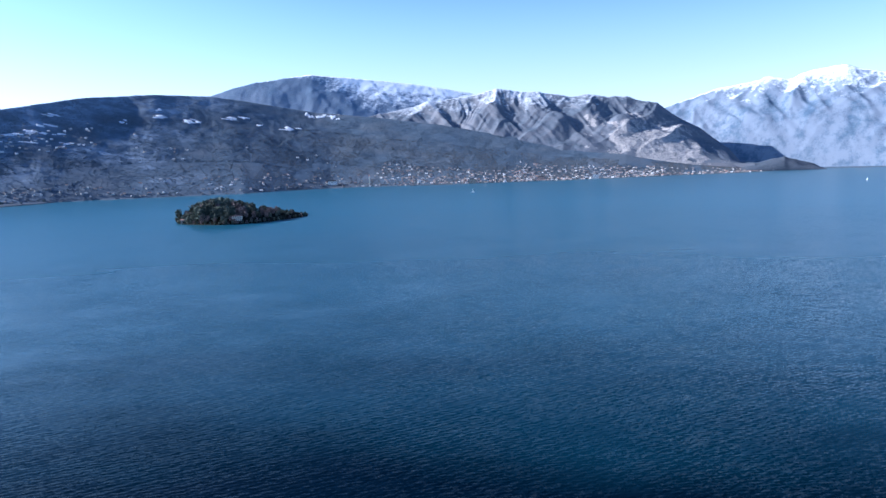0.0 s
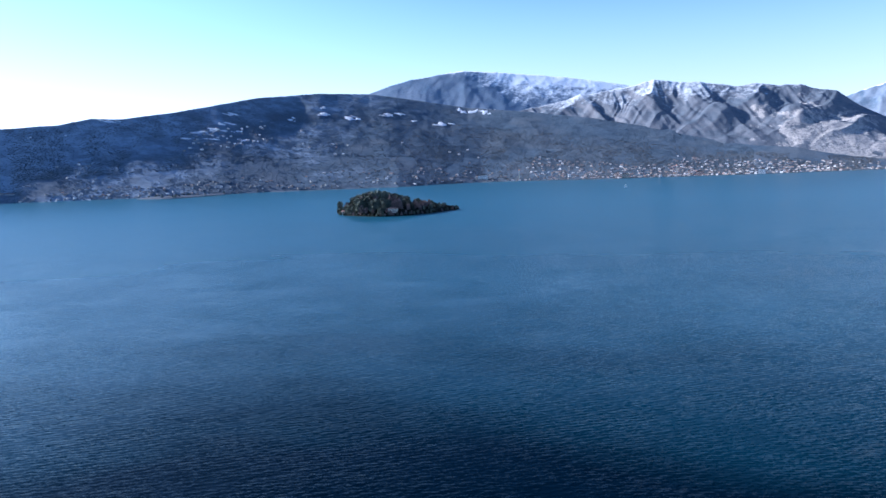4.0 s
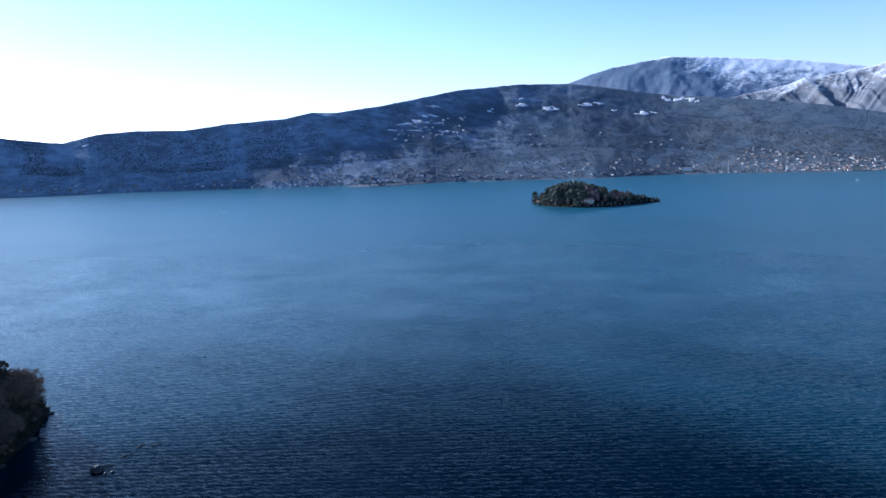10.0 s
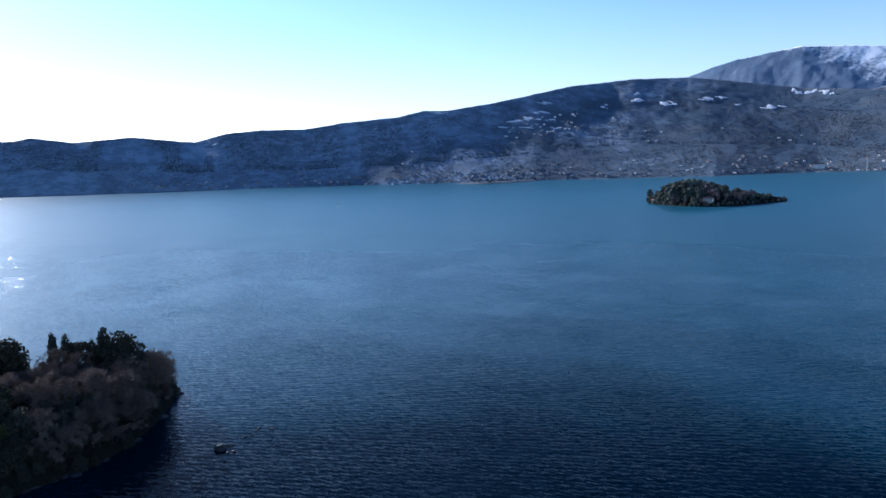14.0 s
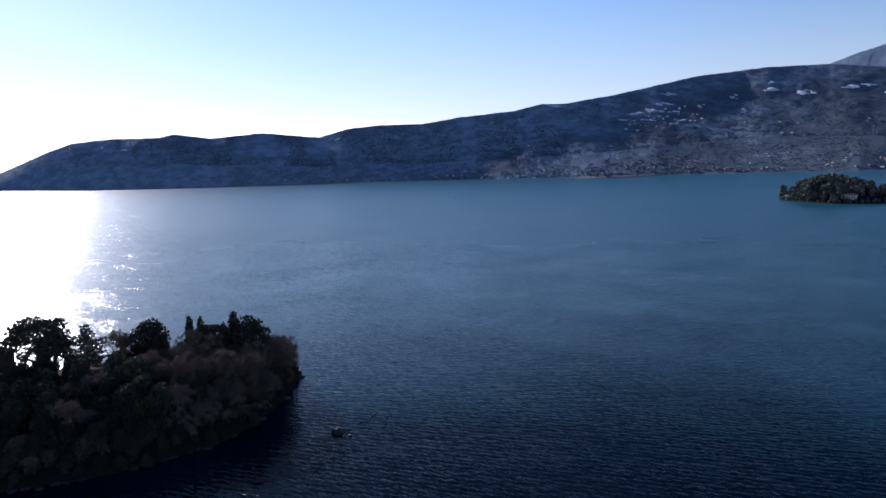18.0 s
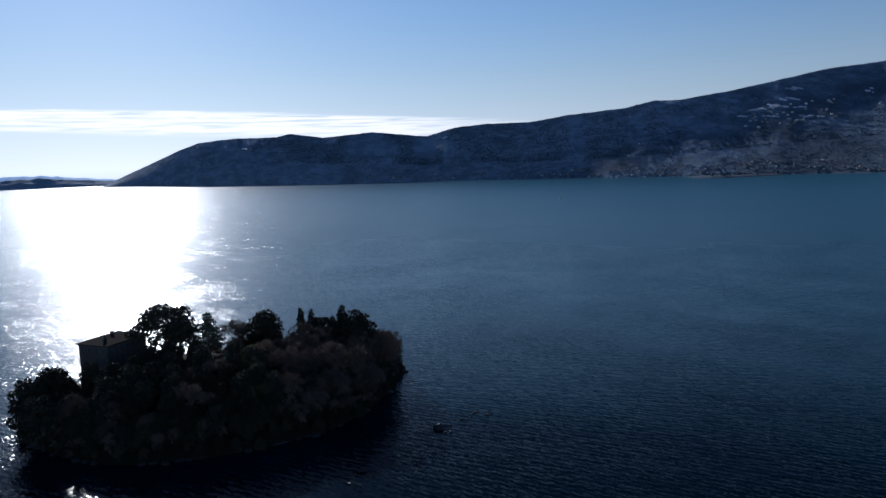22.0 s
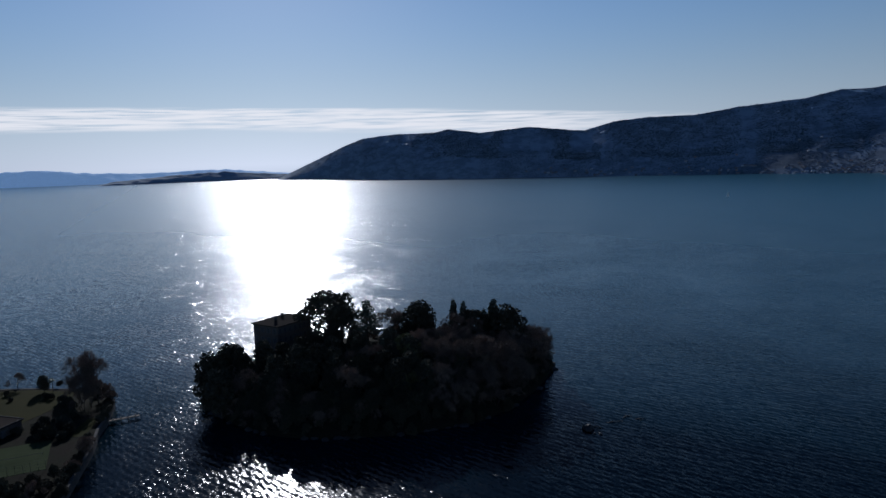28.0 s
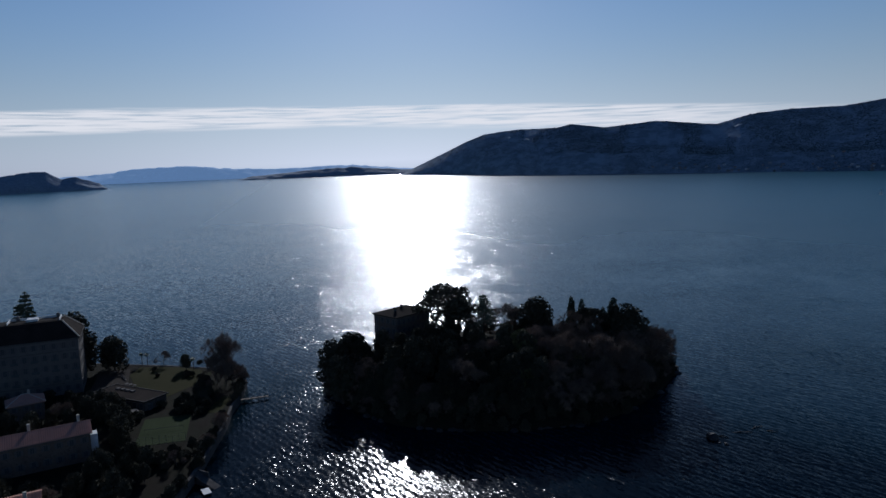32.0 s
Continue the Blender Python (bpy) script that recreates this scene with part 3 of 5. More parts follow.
# ---- trees ----
def leaf_cloud(rng, blobs, count, size, mat, name, flat=1.0):
    """Many small crossed leaves spread over the shells of a few lumps, with gaps between them."""
    b = np.array(blobs)
    share = b[:, 3] ** 2 / (b[:, 3] ** 2).sum()
    pick = rng.choice(len(b), count, p=share)
    way = rng.normal(size=(count, 3))
    way /= np.linalg.norm(way, axis=1)[:, None]
    depth = 1 - 0.45 * rng.random(count) ** 1.6
    centre = b[pick, :3] + way * (b[pick, 3] * depth)[:, None] * np.array([1, 1, flat])
    a = rng.normal(size=(count, 3))
    a /= np.linalg.norm(a, axis=1)[:, None]
    c = np.cross(a, rng.normal(size=(count, 3)))
    c /= np.linalg.norm(c, axis=1)[:, None]
    s = size * (0.6 + 0.8 * rng.random(count))[:, None]
    verts = np.stack([centre - a * s, centre + c * s * 0.6, centre + a * s, centre - c * s * 0.6], 1).reshape(-1, 3)
    return mesh_of(name, verts.tolist(), np.arange(count * 4).reshape(-1, 4).tolist(), mat)


def tubes(segments, mat, name, sides=5):
    """Tapered limbs: (start, end, radius, radius)."""
    verts, faces = [], []
    for p, q, ra, rb in segments:
        p, q = Vector(p), Vector(q)
        turn = (q - p).to_track_quat("Z", "Y").to_matrix()
        k = len(verts)
        for c, r in ((p, ra), (q, rb)):
            for i in range(sides):
                w = 2 * math.pi * i / sides
                verts.append(c + turn @ Vector((r * math.cos(w), r * math.sin(w), 0)))
        faces += [(k + i, k + (i + 1) % sides, k + sides + (i + 1) % sides, k + sides + i) for i in range(sides)]
        faces.append(tuple(range(k + sides, k + 2 * sides)))
    return mesh_of(name, verts, faces, mat)


def tree(name, trunk, crown, label):
    ob = thing(name, Matrix(), label, "tree")
    part("trunk", trunk, None, ob)
    part("crown", crown, None, ob)
    return ob


def broad_tree(seed, height=18.0, spread=7.0, mat=None, label="", gaps=0.42, low=0.22, name="broadleaf_tree", count=3200, leaf=0.5):
    rng = np.random.default_rng(seed)
    limbs, blobs = [((0, 0, -1.5), (0, 0, height * 0.45), height * 0.03, height * 0.02)], []
    for k in range(24):
        w, f = 2.4 * k + rng.random(), (k + 0.5) / 24
        z = height * (low + (0.93 - low) * f)
        wide = math.sin(math.pi * min(1.0, 0.30 + 0.62 * f)) ** 0.7
        out = spread * (0.35 + 0.45 * rng.random()) * wide
        tip = (math.cos(w) * out, math.sin(w) * out, z)
        limbs.append(((0, 0, max(0.15 * height, z - 0.28 * height)), tip, height * 0.010, height * 0.003))
        blobs.append((*tip, spread * gaps * (0.6 + 0.5 * rng.random())))
    return tree(name, tubes(limbs, BARK, "trunk"), leaf_cloud(rng, blobs, count, leaf, mat or EVERGREEN, "crown", 0.8), label)


def cypress_tree(seed, height=16.0, label=""):
    rng = np.random.default_rng(seed)
    blobs = [(0.15 * rng.normal(), 0.15 * rng.normal(), height * (0.12 + 0.86 * k / 15), height * 0.15 * math.sin(math.pi * min(1, (0.25 + 0.75 * (1 - k / 15.5)))) ** 0.8 * (0.35 + 0.75 * (1 - k / 15)))
             for k in range(16)]
    return tree("cypress_tree", tubes([((0, 0, -1), (0, 0, height * 0.8), 0.3, 0.06)], BARK, "trunk"),
                leaf_cloud(rng, blobs, 1900, 0.36, CYPRESS, "crown", 1.4), label)


def cedar_tree(seed, height=20.0, spread=5.0, label=""):
    rng = np.random.default_rng(seed)
    limbs, blobs = [((0, 0, -1), (0, 0, height * 0.96), height * 0.022, 0.05)], []
    for k in range(13):
        z, out = height * (0.28 + 0.68 * k / 13), spread * (1.02 - 0.9 * k / 13)
        for j in range(5):
            w = 2 * math.pi * (j + 0.37 * k) / 5 + 0.5 * rng.random()
            o = out * (0.65 + 0.45 * rng.random())
            tip = (math.cos(w) * o, math.sin(w) * o, z - 0.06 * o)
            limbs.append(((0, 0, z), tip, 0.12, 0.03))
            blobs += [(*(Vector(tip) * 1.0), 0.22 * spread * (1.1 - k / 16)), (tip[0] * 0.55, tip[1] * 0.55, z, 0.17 * spread)]
    blobs.append((0, 0, height * 0.95, 0.5))
    return tree("cedar_tree", tubes(limbs, BARK, "trunk", 4), leaf_cloud(rng, blobs, 2600, 0.36, CEDAR, "crown", 0.32), label)


def bare_tree(seed, height=16.0, spread=6.0, label="", leafy=0):
    """A leafless tree: forking limbs, and a crown of fine twigs."""
    rng = np.random.default_rng(seed)
    limbs, tips = [], []

    def grow(p, way, length, radius, depth):
        q = p + way * length
        limbs.append((p, q, radius, radius * 0.68))
        if depth < 3:
            tips.append((q, way))
        if depth == 0:
            return
        for _ in range(3 if depth > 1 else 4):
            w = (way + Vector(rng.normal(size=3)) * 0.5 + Vector((0, 0, 0.2))).normalized()
            grow(q, w, length * (0.62 + 0.2 * rng.random()), radius * 0.6, depth - 1)

    for _ in range(2):
        grow(Vector((0, 0, -1)), (Vector((0, 0, 1)) + Vector(rng.normal(size=3)) * 0.14).normalized(), height * 0.3, height * 0.016, 4)
    top = max(q.z for q, _ in tips)
    k = height / top
    limbs = [(p * k, q * k, a, max(b, 0.02)) for p, q, a, b in limbs]
    verts, faces = [], []
    for q, way in tips:
        for _ in range(15):
            p = q * k + Vector(rng.normal(size=3)) * 0.35
            w = (way + Vector(rng.normal(size=3)) * 0.75).normalized() * height * (0.05 + 0.06 * rng.random())
            side = w.cross(Vector(rng.normal(size=3))).normalized() * 0.06
            i = len(verts)
            verts += [p - side, p + side, p + w]
            faces.append((i, i + 1, i + 2))
    crown = mesh_of("crown", verts, faces, TWIGS)
    return tree("bare_tree", tubes(limbs, BARK, "trunk", 4), crown, label)


def shrub(seed, mat, label, name="shrub", size=2.2):
    rng = np.random.default_rng(seed)
    blobs = [(rng.normal() * size * 0.35, rng.normal() * size * 0.35, size * (0.35 + 0.45 * rng.random()), size * (0.35 + 0.25 * rng.random())) for _ in range(6)]
    limbs = [((0, 0, -0.3), (b[0], b[1], b[2]), 0.06, 0.02) for b in blobs]
    ob = thing(name, Matrix(), label, "shrub")
    part("stem", tubes(limbs, BARK, "stem", 4), None, ob)
    part("foliage", leaf_cloud(rng, blobs, 700, 0.26, mat, "foliage", 0.85), None, ob)
    return ob


def palm_tree(seed, height=6.0, label="tall palm with a bare trunk and a tuft of fronds"):
    rng = np.random.default_rng(seed)
    limbs = [((0.02 * k, 0, height * k / 6 - 0.2), (0.02 * k + 0.02, 0, height * (k + 1) / 6), 0.2, 0.17) for k in range(6)]
    verts, faces = [], []
    for j in range(26):
        w, lift = 2 * math.pi * j / 26 * 2.6, 0.9 - 1.5 * j / 26
        for s in range(5):
            for side in (-1, 1):
                d0, d1 = 0.3 + 0.3 * s, 0.3 + 0.3 * (s + 1)
                p0 = Vector((math.cos(w) * d0, math.sin(w) * d0, height + lift * d0 - 0.35 * d0 * d0))
                p1 = Vector((math.cos(w) * d1, math.sin(w) * d1, height + lift * d1 - 0.35 * d1 * d1))
                out = Vector((-math.sin(w), math.cos(w), -0.3)) * side * 0.3 * (1.1 - s / 5)
                i = len(verts)
                verts += [p0, p1, p1 + out * 0.7 + Vector((0, 0, 0.05 * rng.random())), p0 + out]
                faces.append((i, i + 1, i + 2, i + 3))
    return tree("palm_tree", tubes(limbs, BARK, "trunk", 7), mesh_of("crown", verts, faces, PALM), label)


class Kind:
    """Prototypes of one kind, of which the first use of each moves it to its place and later ones copy it."""

    def __init__(self, *made):
        self.made, self.used = list(made), set()

    def put(self, x, y, z, size=1.0, turn=0.0, which=0, label="", group="", tall=1.0):
        ob = self.made[which % len(self.made)]
        m = pose(x, y, z, 0, 0, turn) @ Matrix.Diagonal((size, size, size * tall, 1))
        if ob.name in self.used:
            ob = copy_thing(ob, m @ Matrix.Diagonal((*(1 / k for k in ob.scale), 1)))
        else:
            self.used.add(ob.name)
            ob.matrix_basis = m
        return tagged(ob, label, group=group)


EVERGREENS = Kind(*[broad_tree(s, 16, 6.2, EVERGREEN, "dark evergreen broadleaf tree with a rounded crown", name="evergreen_tree") for s in (1, 2, 3)])
OAKS = Kind(*[broad_tree(s, 18, 11.0, EVERGREEN, "large spreading evergreen tree with open gaps in its crown", 0.24, 0.42, count=3600) for s in (5, 6)])
ROUNDS = Kind(broad_tree(8, 15, 8.0, EVERGREEN, "dense round evergreen tree with a full dome", 0.42, 0.18, count=4200))
LOW_TREES = Kind(*[broad_tree(s, 13, 5.6, EVERGREEN, "low dark evergreen tree leaning out over the shore", name="shore_tree", gaps=0.45, low=0.04, count=2400) for s in (71, 72)])
# paler than the near leaves: the outer island's haze is in this colour
DARKISLE = two_tone("hazy_evergreen_leaves", (0.085, 0.105, 0.09), (0.125, 0.135, 0.105), 0.1, 1.0, rough=0.9, spec=0.1, varied=0.45)
REDTWIGS = two_tone("reddish_winter_twigs", (0.17, 0.135, 0.135), (0.21, 0.16, 0.15), 0.1, 1.0, rough=0.9, varied=0.3)
SMALL_TREES = Kind(*[broad_tree(s, 16, 6.5, DARKISLE, "evergreen tree on the lake island", 0.45, 0.0, "island_tree", count=420, leaf=1.25) for s in (61, 62)],
                   *[broad_tree(s, 14, 6.0, REDTWIGS, "reddish brown winter tree on the lake island", 0.45, 0.0, "winter_tree", count=420, leaf=1.1) for s in (63,)])
BARES = Kind(*[bare_tree(s, 14, 6, "leafless winter tree with a haze of fine brown twigs") for s in (11, 12, 13)])
CYPRESSES = Kind(*[cypress_tree(s, 15, "narrow dark green cypress") for s in (21, 22)])
CEDARS = Kind(*[cedar_tree(s, 20, 4.6, "tall dark conifer with layered branches") for s in (31, 32)])
OLIVES = Kind(*[shrub(s, OLIVE, "yellowish green shrub among darker trees", "shrub", 3.2) for s in (41, 42)])
SHRUBS = Kind(*[shrub(s, EVERGREEN, "dark evergreen shrub with small leaves", "shrub", 2.4) for s in (44, 45)])
PALMS = Kind(palm_tree(51))


# ---- the wooded island with the villa ----
ISLE = [(-256, 2), (-244, 7), (-227, 20), (-216, 42), (-211, 64), (-213, 88), (-225, 109), (-241, 127), (-258, 139), (-276, 142),
        (-296, 126), (-312, 98), (-320, 62), (-314, 24), (-294, 2), (-272, -3)]


def ring(points, steps):
    """A closed smooth outline through the points."""
    out, n = [], len(points)
    for i in range(n):
        p0, p1, p2, p3 = (Vector(points[(i + k) % n]) for k in (-1, 0, 1, 2))
        for s in range(steps):
            t = s / steps
            out.append(0.5 * ((2 * p1) + (p2 - p0) * t + (2 * p0 - 5 * p1 + 4 * p2 - p3) * t * t + (3 * p1 - p0 - 3 * p2 + p3) * t ** 3))
    return out


def isle_height(x, y, points, top):
    """How high the ground is: a steep bank, then a mound."""
    n, inside, near = len(points), False, 1e9
    for i in range(n):
        (ax, ay), (bx, by) = points[i], points[(i + 1) % n]
        if (ay > y) != (by > y) and x < (bx - ax) * (y - ay) / (by - ay) + ax:
            inside = not inside
        d = Vector((bx - ax, by - ay))
        t = max(0, min(1, Vector((x - ax, y - ay)).dot(d) / d.length_squared))
        near = min(near, math.hypot(x - ax - d.x * t, y - ay - d.y * t))
    return (near, top * (1 - math.exp(-near / 16.0))) if inside else (-near, 0.0)


def island(name, points, top, label, centre, mat=None):
    outline = ring(points, 6)
    n, cx, cy = len(outline), *centre
    verts, faces = [], []
    fractions = (1.0, 0.995, 0.97, 0.93, 0.87, 0.78, 0.66, 0.5, 0.32, 0.15)
    for k, f in enumerate(fractions):
        for i, p in enumerate(outline):
            x, y = cx + (p.x - cx) * f, cy + (p.y - cy) * f
            z = -1.0 if k == 0 else isle_height(x, y, points, top)[1] + 1.2 + 0.5 * noise.noise(Vector((x * 0.2, y * 0.2, 3)))
            verts.append((x, y, z))
    for k in range(len(fractions) - 1):
        faces += [(k * n + i, k * n + (i + 1) % n, (k + 1) * n + (i + 1) % n, (k + 1) * n + i) for i in range(n)]
    faces.append(tuple((len(fractions) - 1) * n + i for i in range(n)))
    return tagged(new(name, mesh_of(name, verts, faces, mat or EARTH, True)), label, "island", kind="structure")


island("island_ground", ISLE, 15.0, "mounded island ground under dense trees", (-262, 68))


def plant_isle():
    rng = random.Random(7)
    placed = []
    tries = 0
    while len(placed) < 165 and tries < 6000:
        tries += 1
        x, y = rng.uniform(-322, -204), rng.uniform(-10, 148)
        near, h = isle_height(x, y, ISLE, 15.0)
        if near < 4.5 or (-303 < x < -276 and 10 < y < 46) or any(math.hypot(x - a, y - b) < 6.0 for a, b in placed):
            continue
        if -262 > x and y > 46 and near > 16 and rng.random() < 0.55:
            continue
        placed.append((x, y))
        tall = 0.62 if near < 8 else 0.78
        if x < -254:
            tall = 0.36
        kind = rng.random()
        size, turn, which = tall * rng.uniform(0.8, 1.08), rng.uniform(0, 360), rng.randrange(3)
        if y > 70 and x > -262:
            (BARES if kind < 0.66 else EVERGREENS).put(x, y, h + 0.6, size * (1.05 if kind < 0.66 else 0.8), turn, which)
        elif kind < 0.7:
            EVERGREENS.put(x, y, h + 0.6, size, turn, which)
        elif kind < 0.86:
            BARES.put(x, y, h + 0.6, size, turn, which)
        else:
            CEDARS.put(x, y, h + 0.6, size * 0.72, turn, which)


plant_isle()


def plant_shoreline():
    """Low trees and shrubs that hang over the water all round the front of the island."""
    rng = random.Random(17)
    outline = ring(ISLE, 5)
    for depth, grow in ((1.6, 0.36), (5.0, 0.5), (9.5, 0.62)):
        for i, p in enumerate(outline):
            if p.x < -286 or (p.y < -4 and p.x < -268):
                continue
            way = (Vector((-262, 68)) - p).normalized()
            q = p + way * (depth + rng.uniform(-0.7, 1.4)) + Vector((rng.uniform(-1.5, 1.5), rng.uniform(-1.5, 1.5)))
            z = isle_height(q.x, q.y, ISLE, 15.0)[1]
            k = rng.random()
            tip = q.y > 84
            size = grow * rng.uniform(0.8, 1.2)
            if (tip and k < 0.5) or (not tip and k < 0.15):
                BARES.put(q.x, q.y, z, size * 1.1, rng.uniform(0, 360), rng.randrange(3))
            elif k < 0.99:
                LOW_TREES.put(q.x, q.y, z - 0.8, size, rng.uniform(0, 360), rng.randrange(2))
            else:
                OLIVES.put(q.x, q.y, z + 1.5, 0.8, rng.uniform(0, 360), rng.randrange(2))


plant_shoreline()

for x, y, z, size, which in ((-268, 27, 12.5, 0.42, 0), (-270, 19, 12.0, 0.4, 1), (-273, 12, 11.0, 0.42, 2), (-279, 11, 11.5, 0.42, 0), (-272, 35, 12.5, 0.38, 1), (-286, 9, 11.0, 0.4, 2), (-266, 12, 10.5, 0.5, 1), (-276, 43, 12.5, 0.36, 2)):
    EVERGREENS.put(x, y, z, size, which * 77, which)
for x, y, top in ((-271, 40, 24.5), (-268, 46, 25.0), (-265, 33, 23.0), (-264, 26, 22.0), (-267, 19, 22.5), (-262, 40, 21.0), (-264, 54, 22.5)):
    z = isle_height(x, y, ISLE, 15.0)[1] + 0.5
    EVERGREENS.put(x, y, z, (top - z) / 15.2, x * 29 + y, int(x + y) % 3)
for x, y, top in ((-276, 72, 26.5), (-274, 76, 25.5)):
    z = isle_height(x, y, ISLE, 15.0)[1] + 0.5
    BARES.put(x, y, z, (top - z) / 13, x * 17 + y, int(y) % 3)
PALE_TREES = Kind(*[broad_tree(s, 12, 5.0, OLIVE, "pale olive green evergreen tree among darker ones", name="olive_tree", gaps=0.36, low=0.12, count=2600) for s in (91, 92)])
for x, y, crown_top, size in ((-242.5, 67.5, 21.5, 1.05), (-226, 60.5, 12.5, 0.72), (-225, 65.5, 11.0, 0.66), (-300, 8, 10, 0.5)):
    PALE_TREES.put(x, y, max(isle_height(x, y, ISLE, 15.0)[1] + 0.3, 0.5), size, x * 7, int(y) % 2)


def skyline_trees():
    """The trees that stand above the rest on the island's back."""
    ground = lambda x, y: isle_height(x, y, ISLE, 15.0)[1] + 0.8
    for x, y, top, which in ((-258, 93.8, 32.8, 0), (-262, 99.9, 30.4, 1), (-252, 104.7, 29.0, 0)):
        z = ground(x, y)
        CYPRESSES.put(x, y, z, (top - z) / 15, 40 * which, which, tall=1.0)
    z = ground(-252, 108.9)
    CYPRESSES.put(-252, 108.9, z, (31.9 - z) / 11.5, 15, 1, "tall columnar conifer on the island ridge", tall=0.77)
    z = ground(-246, 112.5)
    LOW_TREES.put(-246, 112.5, z, (30.6 - z) / 13, 60, 0, "dense dark domed evergreen on the island ridge")
    z = ground(-254, 100.7)
    OAKS.put(-254, 100.7, z, (29.3 - z) / 18, 60, 0, "flat-topped pine on the island ridge", tall=0.97)
    for x, y, top, wide in ((-252, 92.8, 28.5, 1.0), (-242, 118.9, 22.5, 1.0), (-245, 121.5, 20.0, 0.9), (-227, 99.0, 22.6, 1.15), (-233, 110, 18.8, 1.0), (-226, 84.7, 23.5, 1.1),
                            (-232, 106, 23, 1.1), (-233, 92, 24, 1.1), (-222, 90, 17, 1.0), (-238, 116, 18, 1.0), (-236, 78, 23, 1.0), (-222, 74, 19, 1.0)):
        z = ground(x, y) - 0.5
        size = (top - z) / 14
        BARES.put(x, y, z, size * wide, x * 23 + y * 7, int(x + y) % 3, tall=1 / wide)
    z = ground(-268, 83.1)
    ROUNDS.put(-268, 83.1, z, (31.7 - z) / 15.3, 20, 0, "large dense round evergreen tree on the island")
    z = ground(-272, 62)
    CEDARS.put(-272, 61.5, z, (34.8 - z) / 14.5, 10, 0, tall=14.5 / 20)
    z = ground(-280, 46)
    OAKS.put(-280, 47.5, z, (37.1 - z) / 15.5, 0, 0, tall=15.5 / 18)
    OAKS.put(-286, 54, z, 0.8, 130, 1)
    for x, y, top in ((-266, 8, 22.5), (-264, 1, 20.5), (-255, 2, 17), (-272, 6, 21)):
        z = ground(x, y)
        (EVERGREENS if y < 50 else BARES).put(x, y, z, (top - z) / (15.2 if y < 50 else 13.0), x * 3, int(y) % 3)
    for x, y, s in ((-240, 66.5, 1.8), (-238, 70, 1.3), (-222, 60.5, 1.1), (-234, 88, 1.2), (-246, 118, 1.0)):
        OLIVES.put(x, y, ground(x, y) + 2.2 * s, s, x * 11, int(x) // 2)


skyline_trees()


# ---- buildings ----
WINDOW_MESHES = {}


def window_meshes(w, h, shutters):
    key = (w, h, shutters)
    if key not in WINDOW_MESHES:
        bm = bmesh.new()
        t = 0.12
        for b in ((-w / 2 - t, -0.1, 0, -w / 2, 0.02, h), (w / 2, -0.1, 0, w / 2 + t, 0.02, h), (-w / 2 - t, -0.12, h, w / 2 + t, 0.02, h + 0.18),
                  (-0.04, -0.05, 0, 0.04, 0.0, h)):
            box(bm, *b)
        sill = boxed(-w / 2 - 0.22, -0.2, -0.14, w / 2 + 0.22, 0.02, 0.0)
        pane = boxed(-w / 2, -0.025, 0, w / 2, 0.015, h)
        wing = boxed(-w * 0.25, -0.09, 0, w * 0.25, -0.04, h)
        made = []
        for name, b, mat in (("window", bm, PLASTER), ("window_sill", sill, STONE), ("pane", pane, GLASS), ("shutter", wing, SHUTTER)):
            me = bpy.data.meshes.new(name)
            b.to_mesh(me)
            b.free()
            me.materials.append(mat)
            made.append(me)
        WINDOW_MESHES[key] = made
    return WINDOW_MESHES[key]


def add_window(parent, m, w, h, shutters=True):
    frame_mesh, sill, pane, wing = window_meshes(w, h, shutters)
    win = new("window", frame_mesh)
    win.parent, win.matrix_basis = parent, m
    for name, me in (("window_sill", sill), ("pane", pane)):
        new(name, me).parent = win
    for side in (-1, 1) if shutters else ():
        leaf = new("shutter", wing)
        leaf.parent, leaf.matrix_basis = win, pose(side * (w * 0.75 + 0.12), 0, 0)
    return win


def facade(parent, w, d, h, base, storeys, cols, side_cols, size, shutters=True):
    """Rows of windows on the front and on the two ends."""
    rise = (h - base) / storeys
    for s in range(storeys):
        z = base + rise * s + 0.32 * rise
        for c in range(cols):
            add_window(parent, pose((c + 0.5) * w / cols, -0.004, z), *size, shutters)
        for c in range(side_cols):
            y = (c + 0.5) * d / side_cols
            add_window(parent, pose(w + 0.004, y, z, 0, 0, 90), *size, shutters)
            add_window(parent, pose(-0.004, y, z, 0, 0, -90), *size, shutters)


def hipped(w, d, z, rise, over, inset=None):
    """A hipped roof with thick eaves; inset: a flat top that far in."""
    bm = bmesh.new()
    run = inset if inset else min(w, d) / 2 + over - 0.02
    low = [(-over, -over), (w + over, -over), (w + over, d + over), (-over, d + over)]
    high = [(-over + run, -over + run), (w + over - run, -over + run), (w + over - run, d + over - run), (-over + run, d + over - run)]
    rows = [[bm.verts.new((x, y, zz)) for x, y in pts] for pts, zz in ((low, z - 0.25), (low, z), (high, z + rise))]
    for a, b in ((rows[0], rows[1]), (rows[1], rows[2])):
        for i in range(4):
            bm.faces.new((a[i], a[(i + 1) % 4], b[(i + 1) % 4], b[i]))
    bm.faces.new(rows[0][::-1])
    bm.faces.new(rows[2])
    return bm


